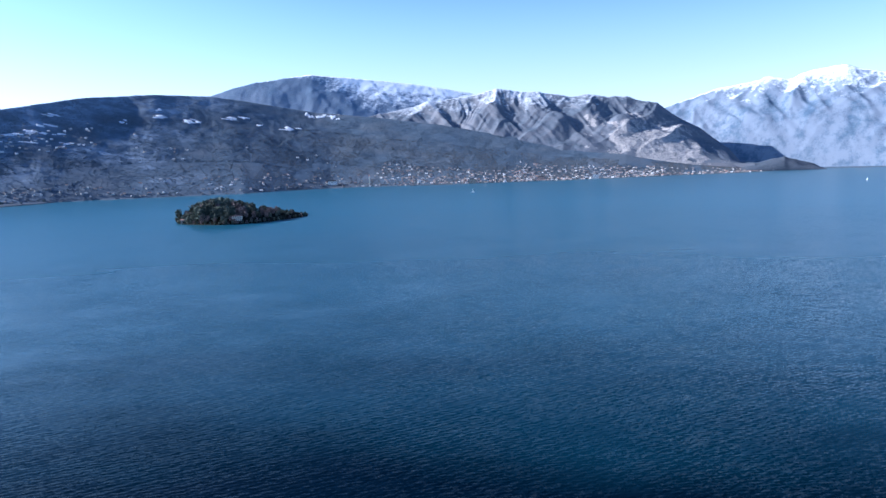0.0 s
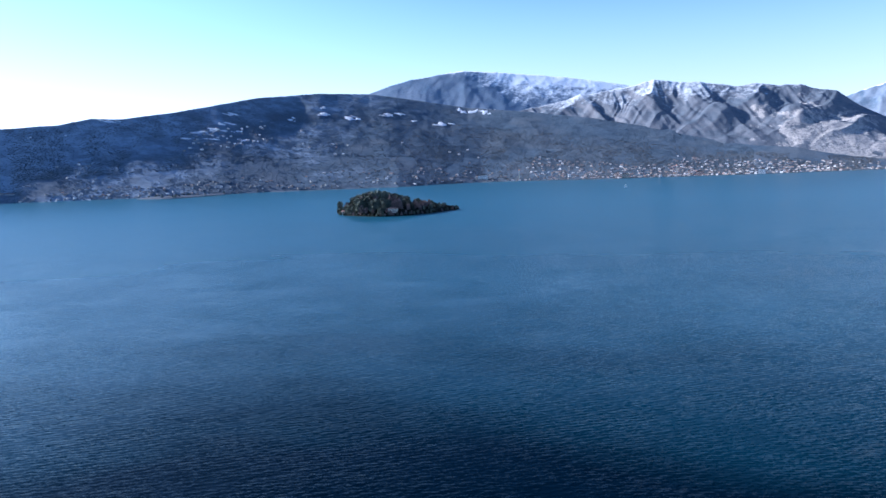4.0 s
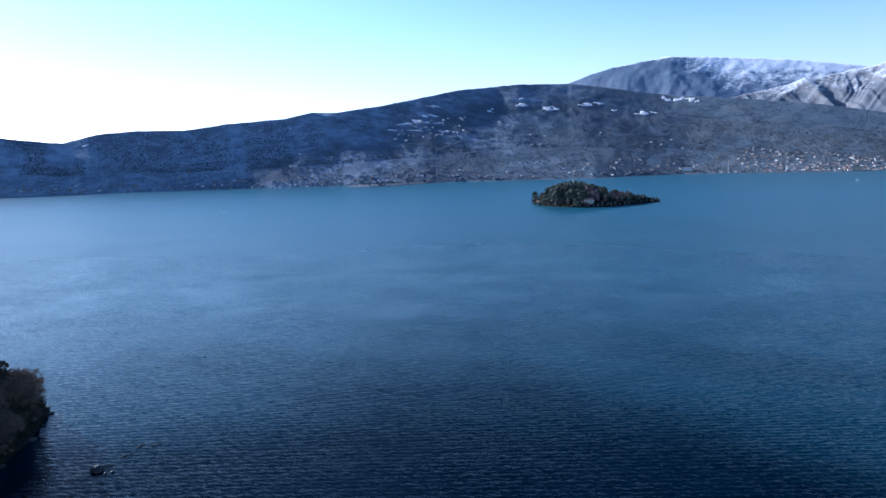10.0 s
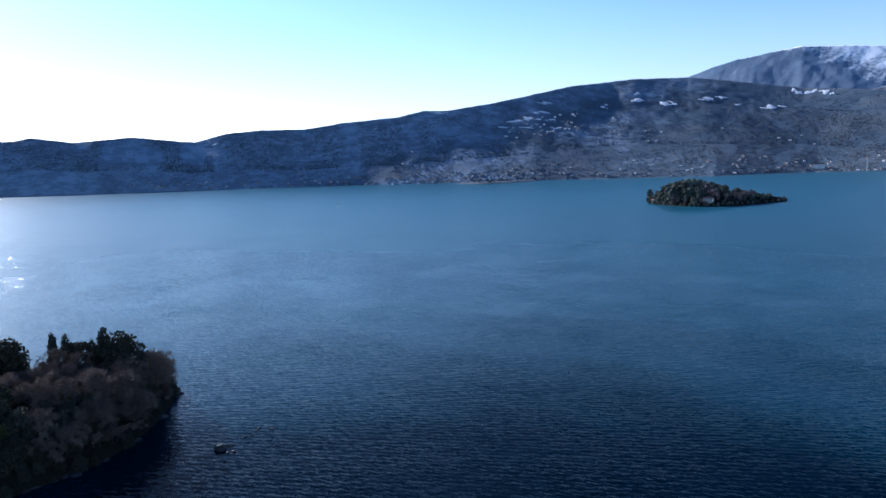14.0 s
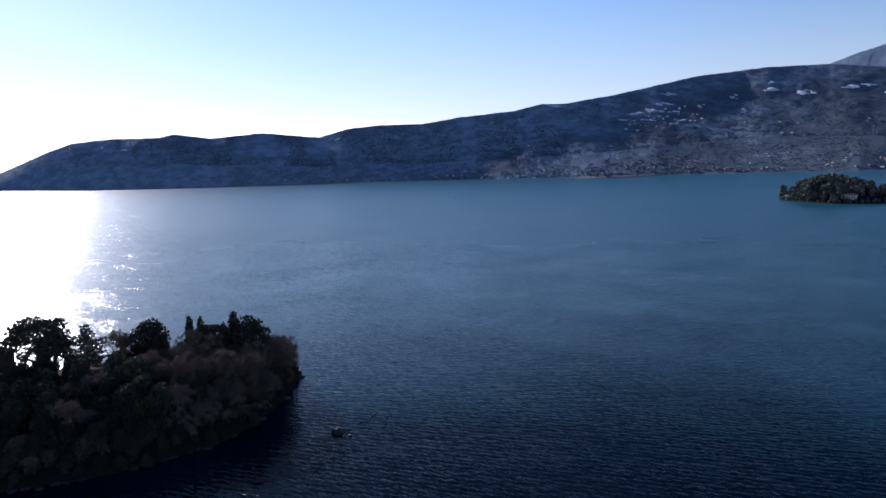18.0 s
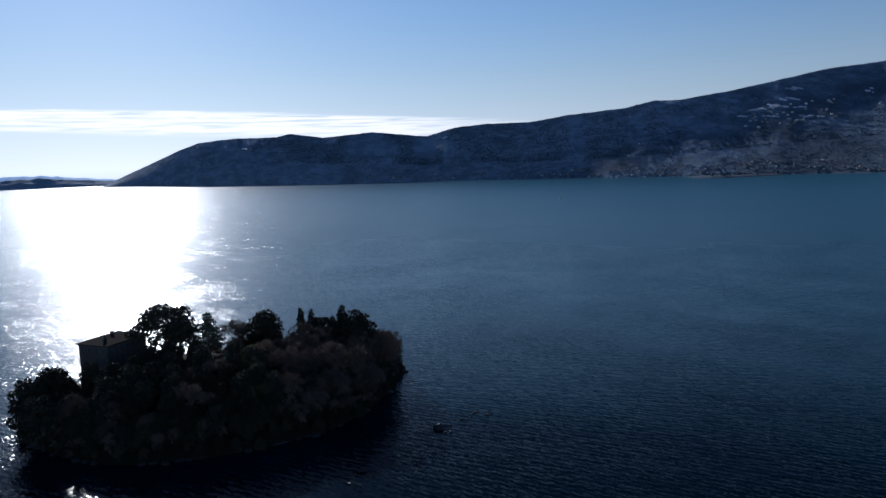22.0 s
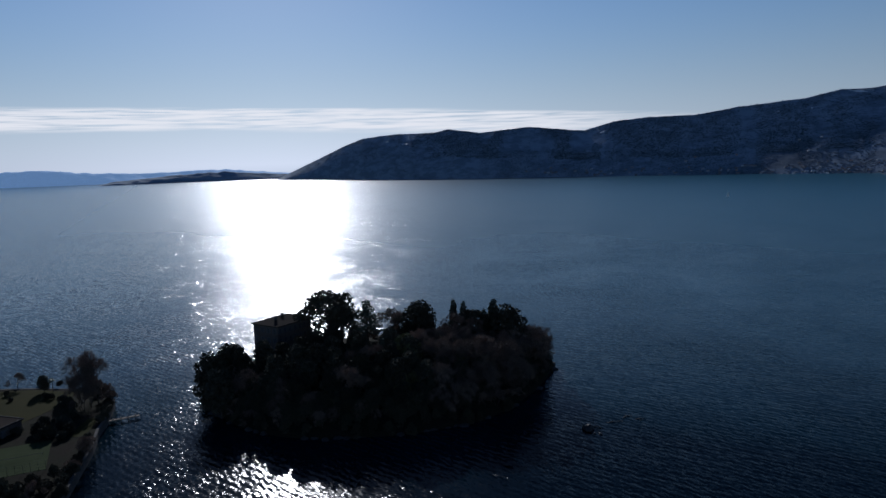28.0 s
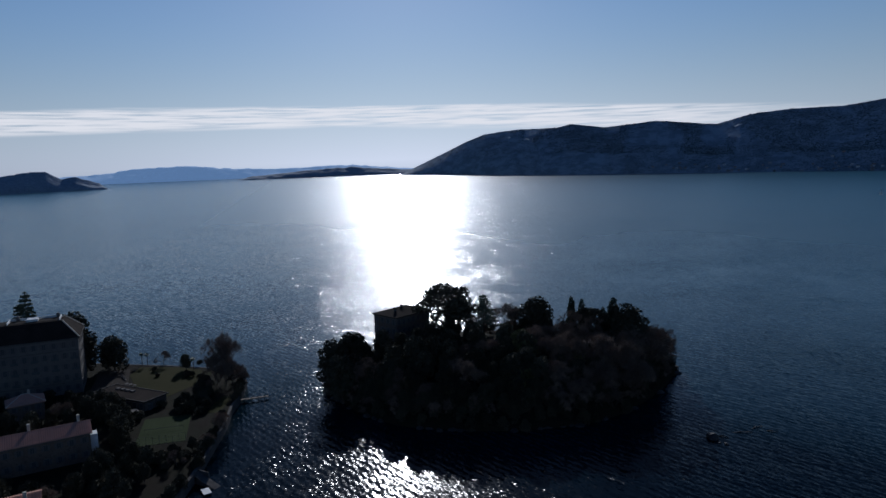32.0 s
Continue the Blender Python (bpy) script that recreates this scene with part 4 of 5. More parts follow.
def gabled(w, d, z, rise, over=0.5, thick=0.25):
    bm = bmesh.new()
    pts = [(-over, z - over * 2 * rise / d), (d / 2, z + rise), (d + over, z - over * 2 * rise / d)]
    rows = [[bm.verts.new((x, y, zz + dz)) for y, zz in pts for dz in (0, thick)] for x in (-over, w + over)]
    a, b = rows
    for i, j in ((0, 2), (2, 4), (3, 1), (5, 3)):
        bm.faces.new((a[i], a[j], b[j], b[i]))
    for r in rows:
        bm.faces.new((r[0], r[2], r[3], r[1]))
        bm.faces.new((r[2], r[4], r[5], r[3]))
    bm.faces.new((a[0], a[1], b[1], b[0]))
    bm.faces.new((a[4], a[5], b[5], b[4]))
    return bm


def gabled_walls(w, d, h, rise, base=0.0):
    bm = boxed(0, 0, base, w, d, h)
    for x0, x1 in ((0.0, 0.3), (w - 0.3, w)):
        v = [bm.verts.new(p) for p in ((x0, 0, h), (x0, d, h), (x0, d / 2, h + rise), (x1, 0, h), (x1, d, h), (x1, d / 2, h + rise))]
        for q in ((0, 1, 2), (5, 4, 3), (0, 2, 5, 3), (2, 1, 4, 5), (1, 0, 3, 4)):
            bm.faces.new([v[i] for i in q])
    return bm


def tile_rows(w, d, z, rise, over, parent, count):
    """Raised rows of tiles running down both slopes."""
    length = math.hypot(d / 2 + over, rise + over * 2 * rise / d)
    pitch = math.atan2(rise, d / 2)
    bm = boxed(-0.09, 0, 0, 0.09, length, 0.09)
    me = bpy.data.meshes.new("roof_tile")
    bm.to_mesh(me)
    bm.free()
    me.materials.append(TILES)
    for c in range(count):
        x = -over + 0.2 + (w + 2 * over - 0.4) * c / (count - 1)
        for turn in (0, 180):
            row = new("roof_tile", me)
            row.parent = parent
            y = -over if turn == 0 else d + over
            row.matrix_basis = pose(x, y, z - over * 2 * rise / d + 0.26, 0, 0, turn) @ pose(0, 0, 0, math.degrees(pitch))


def villa():
    ob = thing("villa", pose(-279, 26.5, 13.0, 0, 0, 125), "old three-storey plastered villa with a low hipped roof among trees", "house")
    w, d, h = 19.0, 14.0, 11.9
    part("wall", boxed(0, 0, -2, w, d, h, bevel=0.06), SHADEWALL, ob)
    part("cornice", boxed(-0.35, -0.35, h, w + 0.35, d + 0.35, h + 0.35, bevel=0.08), STONE, ob)
    part("roof", hipped(w, d, h + 0.62, 1.9, 0.7), SLATE, ob, "low dark tiled hipped roof")
    for x, y in ((4, 5), (9, 6.5)):
        stack = part("chimney", boxed(x, y, h + 0.8, x + 0.9, y + 0.9, h + 3.1, bevel=0.05), PLASTER, ob)
        part("chimney_cap", boxed(x - 0.15, y - 0.15, h + 3.1, x + 1.05, y + 1.05, h + 3.3), STONE, stack)
    part("terrace_wall", boxed(-6, -5, -3, w + 4, -4.4, 0.6, bevel=0.05), STONE, ob)
    facade(ob, w, d, h, 0.3, 3, 7, 4, (1.1, 1.9))


def hotel():
    ob = thing("hotel", pose(-277.5, -164, 3.0, 0, 0, 101.3), "large pale five-storey lakeside hotel with a roof terrace", "hotel")
    w, d, h = 68.0, 20.0, 21.6
    part("wall", boxed(0, 0, -2, w, d, h, bevel=0.1), PLASTER, ob)
    for z in (4.3, 17.2):
        part("string_course", boxed(-0.15, -0.15, z, w + 0.15, d + 0.15, z + 0.3), STONE, ob)
    part("cornice", boxed(-0.8, -0.8, h, w + 0.8, d + 0.8, h + 0.5, bevel=0.15), STONE, ob)
    roof = part("roof", hipped(w, d, h + 0.78, 6.0, 0.7, 6.0), SLATE, ob, "dark mansard roof with a flat top")
    part("terrace_floor", boxed(7, 7, h + 6.8, w - 7, d - 7, h + 6.9), GRAVEL, roof)
    z = h + 6.8
    for b in ((w - 24, d - 6.5, z, w - 6.2, d - 6.2, z + 0.9), (w - 6.5, 6.5, z, w - 6.2, d - 6.5, z + 0.9), (w - 24.3, 6.5, z, w - 24, d - 6.5, z + 0.9)):
        part("parapet", boxed(*b, bevel=0.04), WHITE, roof, "white terrace parapet")
    part("hip_edge", tubes([((w + 0.6, -0.6, h + 0.9), (w - 5.4, 5.4, h + 6.9), 0.3, 0.3), ((w + 0.6, d + 0.6, h + 0.9), (w - 5.4, d - 5.4, h + 6.9), 0.35, 0.35)], CREAM, "hip_edge"), None, roof)
    for x in (14, 30, 46, 60):
        part("chimney", boxed(x, 12.6, h + 5.8, x + 1.2, 13.8, h + 8.6, bevel=0.06), PLASTER, roof)
    part("rooflight", boxed(w - 18, 8.2, z + 0.1, w - 14, 11.8, z + 1.0, bevel=0.1), WHITE, roof)
    facade(ob, w, d, h, 0.2, 5, 20, 5, (1.2, 2.0))
    balcony = boxed(-1.3, -1.0, 0, 1.3, 0, 0.16)
    rail = boxed(-1.3, -1.0, 0.16, 1.3, -0.94, 1.1)
    me_b, me_r = bpy.data.meshes.new("balcony"), bpy.data.meshes.new("railing")
    for bm, me, mat in ((balcony, me_b, STONE), (rail, me_r, METAL)):
        bm.to_mesh(me)
        bm.free()
        me.materials.append(mat)
    for s in (1, 2, 3):
        for c in range(1, 20, 2):
            b = new("balcony", me_b)
            b.parent, b.matrix_basis = ob, pose((c + 0.5) * w / 20, -0.01, 0.2 + 4.28 * s + 0.8)
            new("railing", me_r).parent = b


def shore_house():
    ob = thing("shore_house", pose(-212.5, -97.0, 3.0, 0, 0, 109), "plain shaded house with a long red tiled roof", "house")
    w, d, h, rise = 23.5, 10.5, 8.8, 1.75
    part("wall", gabled_walls(w, d, h, rise, -2), SHADEWALL, ob)
    roof = part("roof", gabled(w, d, h, rise, 0.6), TILES, ob, "long pinkish red tiled roof")
    tile_rows(w, d, h, rise, 0.6, roof, 44)
    part("ridge_cap", tubes([((-0.6, d / 2, h + rise + 0.27), (w + 0.6, d / 2, h + rise + 0.27), 0.16, 0.16)], TILES, "ridge_cap"), None, roof)
    part("gutter", tubes([((-0.6, -0.7, h - 0.3), (w + 0.6, -0.7, h - 0.3), 0.09, 0.09)], METAL, "gutter", 6), None, roof)
    for x in (7.5, 20.5):
        part("chimney", boxed(x, d / 2 + 0.6, h + 1.6, x + 0.8, d / 2 + 1.5, h + 4.0, bevel=0.05), CREAM, roof)
    # added white block paints the sun on the gable wall
    part("porch", boxed(w + 0.003, 1.5, -1, w + 2.0, 5.0, h - 1.4, bevel=0.08), WHITE, ob, "white block standing in for the sunlit gable wall")
    facade(ob, w, d, h, 0.2, 2, 7, 0, (1.0, 1.6))


def lower_house():
    ob = thing("lower_house", pose(-170.5, -84, 3.0, 0, 0, 109), "small house with a faded red tiled roof", "house")
    w, d, h, rise = 11.5, 9.0, 8.6, 1.6
    part("wall", gabled_walls(w, d, h, rise, -2), CREAM, ob)
    roof = part("roof", gabled(w, d, h, rise, 0.5), TILES, ob)
    tile_rows(w, d, h, rise, 0.5, roof, 22)
    part("chimney", boxed(8.2, 2.2, h + 1.4, 9.0, 3.0, h + 3.2, bevel=0.05), CREAM, roof)
    facade(ob, w, d, h, 0.2, 2, 4, 0, (1.0, 1.5))


def pavilion():
    ob = thing("garden_pavilion", pose(-276, -90, 3.0, 0, 0, 52), "long low garden pavilion with a dark flat roof", "pavilion")
    w, d, h = 28.0, 11.0, 3.3
    part("wall", boxed(0.6, 0.6, -1, w - 0.6, d - 0.6, h, bevel=0.05), SHADEWALL, ob)
    roof = part("roof", boxed(0, 0, h, w, d, h + 0.35, bevel=0.06), SLATE, ob, "dark flat felt roof with a thin kerb")
    for b in ((0, -0.02, w, 0.28), (0, d - 0.28, w, d + 0.02), (-0.02, 0.28, 0.26, d - 0.28), (w - 0.26, 0.28, w + 0.02, d - 0.28)):
        part("kerb", boxed(b[0], b[1], h + 0.35, b[2], b[3], h + 0.55), STONE, roof)
    for k in range(4):
        x = 5.0 + 2.6 * k
        part("rooflight", boxed(x, 6.4, h + 0.35, x + 1.7, 7.8, h + 0.8, bevel=0.06), PLASTER, roof, "pale grey rooflight")
    for k in range(8):
        add_window(ob, pose(2.2 + 3.35 * k, 0.596, 0.5), 1.6, 2.1, False)


def gardener_house():
    ob = thing("gardener_house", pose(-259, -112, 3.0, 0, 0, 112), "small plastered house with a dark hipped roof among trees", "house")
    w, d, h = 11.0, 9.0, 6.2
    part("wall", boxed(0, 0, -1, w, d, h, bevel=0.05), SHADEWALL, ob)
    roof = part("roof", hipped(w, d, h + 0.25, 2.4, 0.6), TILES, ob, "faded red tiled hipped roof")
    part("hip_edge", tubes([((-0.6, -0.6, h + 0.3), (4.5, 4.5, h + 2.75), 0.14, 0.14), ((w + 0.6, -0.6, h + 0.3), (w - 4.5, 4.5, h + 2.75), 0.14, 0.14),
                            ((4.5, 4.5, h + 2.75), (w - 4.5, 4.5, h + 2.75), 0.14, 0.14)], CREAM, "hip_edge"), None, roof)
    part("chimney", boxed(6.4, 5.6, h + 1.2, 7.2, 6.4, h + 3.6, bevel=0.05), CREAM, roof)
    facade(ob, w, d, h, 0.2, 2, 3, 2, (1.0, 1.5))


villa()
hotel()
pavilion()
gardener_house()
shore_house()
lower_house()

# ---- the shore with the hotel gardens ----
BANK = [(-332, -104), (-324, -86), (-317, -69), (-308, -52), (-299, -40), (-286, -35), (-268, -36), (-256, -38), (-241, -38.5), (-224, -40.5), (-207, -42.5), (-190, -45.5),
        (-172, -53), (-140, -72), (-80, -96), (0, -112), (140, -130), (300, -140), (300, -520), (-330, -520), (-352, -300), (-345, -190), (-340, -140)]


def slab(name, points, z0, z1, mat):
    bm = bmesh.new()
    low, high = [bm.verts.new((x, y, z0)) for x, y in points], [bm.verts.new((x, y, z1)) for x, y in points]
    n = len(points)
    bm.faces.new(high)
    bm.faces.new(low[::-1])
    for i in range(n):
        bm.faces.new((low[i], low[(i + 1) % n], high[(i + 1) % n], high[i]))
    bmesh.ops.triangulate(bm, faces=[f for f in bm.faces if len(f.verts) > 4])
    bmesh.ops.recalc_face_normals(bm, faces=bm.faces)
    me = bpy.data.meshes.new(name)
    bm.to_mesh(me)
    bm.free()
    me.materials.append(mat)
    return new(name, me)


tagged(slab("ground", BANK, -2.0, 3.0, EARTH), "dark garden ground along the lake shore", "ground", kind="structure")
tagged(slab("lawn", [(-319, -82), (-314, -66), (-303, -50), (-292, -50), (-281, -58), (-270, -66), (-276, -73), (-296, -80), (-308, -84)], 2.9, 3.06, GRASS), "yellowish green winter lawn", "lawn", kind="structure")
tagged(slab("lawn_strip", [(-268, -38.5), (-257, -40), (-250, -42), (-252, -46), (-262, -44), (-268, -42)], 2.9, 3.06, GRASS), "narrow strip of lawn by the shore wall", "lawn", kind="structure")
tagged(slab("forecourt", [(-318, -86), (-296, -82), (-276, -76), (-262, -78), (-262, -96), (-290, -95), (-318, -98)], 2.9, 3.05, GRAVEL), "dark gravel forecourt beside the hotel", "yard", kind="structure")


COURTLINE = two_tone("faint_court_lines", (0.06, 0.075, 0.05), (0.05, 0.064, 0.04), 0.5, 4.0, rough=0.9, spec=0.03)


def tennis_court():
    ob = thing("tennis_court", pose(-238.5, -57.8, 3.0, 0, 0, 4), "pale green tennis court with white lines and a low fence", "tennis court")
    part("surface", boxed(-13, -7.6, 0.0, 11.5, 7.6, 0.06), COURT, ob)
    for b in ((-11.4, -5.5, 11.0, -5.42), (-11.4, 5.42, 11.0, 5.5), (-11.4, -4.1, 11.0, -4.04), (-11.4, 4.04, 11.0, 4.1), (10.92, -5.42, 11.0, 5.42), (-6, -4.04, -5.94, 4.04), (5.9, -4.04, 5.96, 4.04)):
        part("line", boxed(b[0], b[1], 0.064, b[2], b[3], 0.075), COURTLINE, ob)
    net = part("net", boxed(-0.25, -6, 0.88, -0.21, 6, 1.0), METAL, ob)
    for y in (-6, 6):
        part("net_post", tubes([((-0.23, y, 0), (-0.23, y, 1.1), 0.05, 0.05)], METAL, "net_post", 6), None, net)
    for k in range(9):
        y = -7.8 + 15.6 * k / 8
        part("fence_post", tubes([((11.9, y, -0.2), (11.9, y, 3.0), 0.05, 0.05)], METAL, "fence_post", 6), None, ob)
    for z in (0.1, 1.0, 2.0, 2.95):
        part("fence_rail", tubes([((11.9, -7.8, z), (11.9, 7.8, z), 0.025, 0.025)], METAL, "fence_rail", 5), None, ob)


tennis_court()


def shore_wall():
    """The low stone wall along the gardens, in pieces with a coping."""
    ob = thing("shore_wall", Matrix(), "low stone retaining wall along the garden shore", "wall", kind="structure")
    run = BANK[0:14]
    for (ax, ay), (bx, by) in zip(run, run[1:]):
        length, turn = math.hypot(bx - ax, by - ay), math.degrees(math.atan2(by - ay, bx - ax))
        n = max(1, round(length / 4.0))
        for k in range(n):
            s0, s1 = length * k / n, length * (k + 1) / n - 0.04
            stone = part("wall_block", boxed(s0, -0.35, -2.0, s1, 0.35, 2.95, bevel=0.05), STONE, ob)
            stone.matrix_basis = pose(ax, ay, 0, 0, 0, turn)
            part("coping", boxed(s0, -0.45, 2.95, s1, 0.45, 3.12), STONE, stone)


shore_wall()


def jetty(x, y, turn, length, wide, label):
    ob = thing("jetty", pose(x, y, 1.0, 0, 0, turn), label, "jetty")
    n = int(length / 0.5)
    for k in range(n):
        part("plank", boxed(k * length / n, -wide / 2, 0, (k + 0.86) * length / n, wide / 2, 0.07), WOOD, ob)
    for k in range(int(length / 2.4) + 1):
        for side in (-1, 1):
            part("post", tubes([((k * 2.4, side * wide / 2, -3), (k * 2.4, side * wide / 2, 0.7), 0.11, 0.09)], WOOD, "post", 7), None, ob)
    for side in (-1, 1):
        part("beam", boxed(0, side * wide / 2 - 0.08, -0.2, length, side * wide / 2 + 0.08, -0.004), WOOD, ob)


jetty(-268, -36.5, 98, 11.0, 1.5, "narrow wooden jetty on posts over the water")
jetty(-190, -45.5, 60, 8.0, 2.0, "short wooden landing stage on posts")


def slipway():
    ob = thing("slipway", pose(-203, -44.6, 0.0, 0, 0, 48), "sloping stone slipway running down into the water", "slipway")
    bm = boxed(0, 0, -2.0, 12, 2.4, 2.8)
    for v in bm.verts:
        if v.co.x > 6 and v.co.z > 0:
            v.co.z = -0.6
    part("ramp", bm, STONE, ob)
    part("kerb", boxed(0, 2.4, -2, 5, 2.75, 2.9, bevel=0.04), STONE, ob)


slipway()


def floating_platform():
    ob = thing("floating_platform", pose(-195.0, -39.2, 0.05, 0, 0, 20), "small white floating bathing platform moored offshore", "platform")
    part("deck", boxed(-1.9, -1.1, 0.35, 1.9, 1.1, 0.5, bevel=0.04), WHITE, ob)
    for y in (-0.8, 0.8):
        part("float", tubes([((-1.8, y, 0.12), (1.8, y, 0.12), 0.26, 0.26)], METAL, "float", 10), None, ob)


floating_platform()


def garden():
    ROUNDS.put(-319, -92.5, 2.6, 1.0, 30, 0, "big round dark evergreen tree beside the hotel")
    for x, y, k in ((-272, -126, 0.4), (-273, -119, 0.45), (-274.5, -112, 0.4), (-277, -105, 0.45), (-279, -99, 0.35), (-266, -122, 0.5), (-271, -116, 0.45), (-254, -116, 0.5), (-257, -98, 0.4), (-251, -103, 0.4)):
        LOW_TREES.put(x, y, 3, k, x * 19, int(x) % 2)
    for x, y, h in ((-324, -82.4, 5.4), (-323, -80.0, 5.2), (-307.5, -58.2, 5.6)):
        PALMS.put(x, y, 3, h / 6.6, x * 31)
    BARES.put(-320.5, -72.8, 3, 0.42, 10, 0)
    EVERGREENS.put(-309, -61.5, 3, 0.42, 70, 2)
    for x, y, s, w in ((-293, -45, 0.95, 0), (-290, -42, 0.85, 1), (-286, -43, 0.7, 2), (-284, -40, 0.62, 0), (-280, -42, 0.6, 1), (-277, -44, 0.5, 2), (-288, -47, 0.55, 1)):
        BARES.put(x, y, 3, s, x * 17, w, tall=1.3)
    for x, y, s in ((-300, -60, 0.9), (-298, -57, 0.8), (-292, -53, 1.0), (-287, -51, 1.2), (-283, -50, 1.4), (-279, -49, 1.3), (-275, -52, 1.4), (-271, -47, 1.3),
                    (-268, -55, 1.2), (-266, -50, 1.3), (-262, -48, 1.2), (-259, -52, 1.1), (-256, -47, 1.3), (-311, -75, 0.7), (-303, -72, 0.6), (-252, -48, 1.0), (-315, -57, 0.8)):
        SHRUBS.put(x, y, 3, s, x * 13, int(y))
    rng = random.Random(23)
    for x, y, h in ((-247, -72, 7), (-243, -70, 6), (-238, -71, 8), (-233, -70, 8), (-229, -69, 7), (-225, -67, 5),
                    (-263, -80, 7), (-266, -84, 7), (-259, -76, 6), (-254, -81, 7), (-250, -76, 7), (-258, -86, 8), (-270, -89, 6), (-264, -91, 7)):
        LOW_TREES.put(x, y, 3, h / 12.5, rng.uniform(0, 360), rng.randrange(2))
    for x, y, h in ((-214, -62, 6), (-210, -57, 6), (-205, -62, 6), (-200, -56, 5), (-207, -68, 7), (-212, -71, 6), (-202, -70, 7), (-196, -63, 6), (-191, -59, 5),
                    (-215, -51, 4), (-209, -49, 4), (-219, -46, 4), (-194, -72, 7), (-228, -104, 7), (-236, -98, 8), (-240, -92, 7), (-245, -100, 8), (-250, -90, 6),
                    (-255, -93, 7), (-233, -86, 5), (-195, -90, 7), (-200, -98, 7), (-188, -78, 6), (-190, -100, 8), (-205, -104, 7), (-247, -108, 8)):
        k = rng.random()
        (EVERGREENS if k < 0.75 else BARES).put(x, y, 3, h / (15 if k < 0.75 else 13), rng.uniform(0, 360), rng.randrange(3))
    for (ax, ay), (bx, by) in zip(BANK[4:13], BANK[5:14]):
        n = int(math.hypot(bx - ax, by - ay) / 3.2)
        for i in range(n):
            t = (i + rng.random()) / n
            x, y = ax + (bx - ax) * t, ay + (by - ay) * t - rng.uniform(0.2, 1.6)
            if -262 < x < -250 or -204 < x < -196:
                continue
            k = rng.random()
            if k < 0.55:
                LOW_TREES.put(x, y, 2.2, rng.uniform(0.2, 0.36), rng.uniform(0, 360), rng.randrange(2))
            elif k < 0.8:
                BARES.put(x, y, 2.5, rng.uniform(0.25, 0.4), rng.uniform(0, 360), rng.randrange(3))
            else:
                SHRUBS.put(x, y, 2.8, rng.uniform(0.8, 1.3), rng.uniform(0, 360), rng.randrange(2))
    for _ in range(70):
        x, y = rng.uniform(-268, -190), rng.uniform(-100, -46)
        if (-253 < x < -223 and -67 < y < -48) or (x < -254 and -88 < y < -64) or math.hypot(x + 218, y + 86) < 14 or math.hypot(x + 174, y + 80) < 10:
            continue
        SHRUBS.put(x, y, 2.9, rng.uniform(0.7, 1.5), rng.uniform(0, 360), rng.randrange(2))
    CEDARS.put(-335, -130.7, 3, 1.78, 0, 1, "tall dark cedar standing behind the hotel")
    CEDARS.put(-337, -134.5, 3, 1.5, 60, 0)
    EVERGREENS.put(-319, -109, 3, 1.62, 0, 0)
    EVERGREENS.put(-314, -104, 3, 1.18, 80, 2)


garden()


def garden_items():
    for x, y, turn in ((-294, -82, 10), (-292.5, -80.2, 10), (-291, -78.4, 10)):
        ob = thing("garden_table", pose(x, y, 3.05, 0, 0, turn), "pale garden table on the hotel forecourt", "table", "forecourt tables")
        part("tabletop", boxed(-0.9, -0.6, 0.7, 0.9, 0.6, 0.76, bevel=0.02), PLASTER, ob)
        for sx in (-0.75, 0.75):
            for sy in (-0.45, 0.45):
                part("leg", boxed(sx - 0.04, sy - 0.04, 0, sx + 0.04, sy + 0.04, 0.697), PLASTER, ob)
    for x, y, turn in ((-255, -70.5, 20), (-262, -67, -15)):
        ob = thing("garden_shed", pose(x, y, 3.0, 0, 0, turn), "small pale garden shed with a flat roof", "shed")
        part("wall", boxed(-1.4, -1.0, 0, 1.4, 1.0, 2.1), PLASTER, ob)
        part("roof", boxed(-1.7, -1.3, 2.1, 1.7, 1.3, 2.25, bevel=0.03), PLASTER, ob)
        part("door", boxed(-0.4, -1.04, 0.05, 0.4, -1.003, 1.9), WOOD, ob)
    for k in range(4):
        ob = thing("sun_lounger", pose(-306 + 1.6 * k, -86.5 + 0.8 * k, 3.05, 0, 0, 115), "white sun lounger standing on the gravel", "lounger", "loungers")
        part("bed", boxed(-0.33, -0.9, 0.28, 0.33, 0.5, 0.36, bevel=0.02), PLASTER, ob)
        part("backrest", tubes([((0, 0.5, 0.32), (0, 1.05, 0.75), 0.3, 0.3)], PLASTER, "backrest", 4), None, ob)
        for sx in (-0.28, 0.28):
            for sy in (-0.8, 0.4):
                part("leg", boxed(sx - 0.03, sy - 0.03, 0, sx + 0.03, sy + 0.03, 0.277), PLASTER, ob)


garden_items()


# ---- rocks in the water ----
WETROCK = two_tone("wet_rock", (0.035, 0.033, 0.032), (0.055, 0.052, 0.05), 0.4, 3.0, (0.02, 0.02, 0.02), 0.6, 0.6, 0.1, spec=0.2)


def boulder(name, x, y, size, seed, label):
    bm = bmesh.new()
    bmesh.ops.create_icosphere(bm, subdivisions=3, radius=1.0)
    for v in bm.verts:
        k = 1 + 0.35 * noise.noise(v.co * 1.3 + Vector((seed, 0, 0))) + 0.12 * noise.noise(v.co * 4 + Vector((0, seed, 0)))
        v.co = Vector((v.co.x * size[0], v.co.y * size[1], v.co.z * size[2])) * k
    me = bpy.data.meshes.new(name)
    bm.to_mesh(me)
    bm.free()
    me.materials.append(WETROCK)
    ob = new(name, me)
    ob.matrix_basis = pose(x, y, 0.1)
    return tagged(ob, label, "rock")


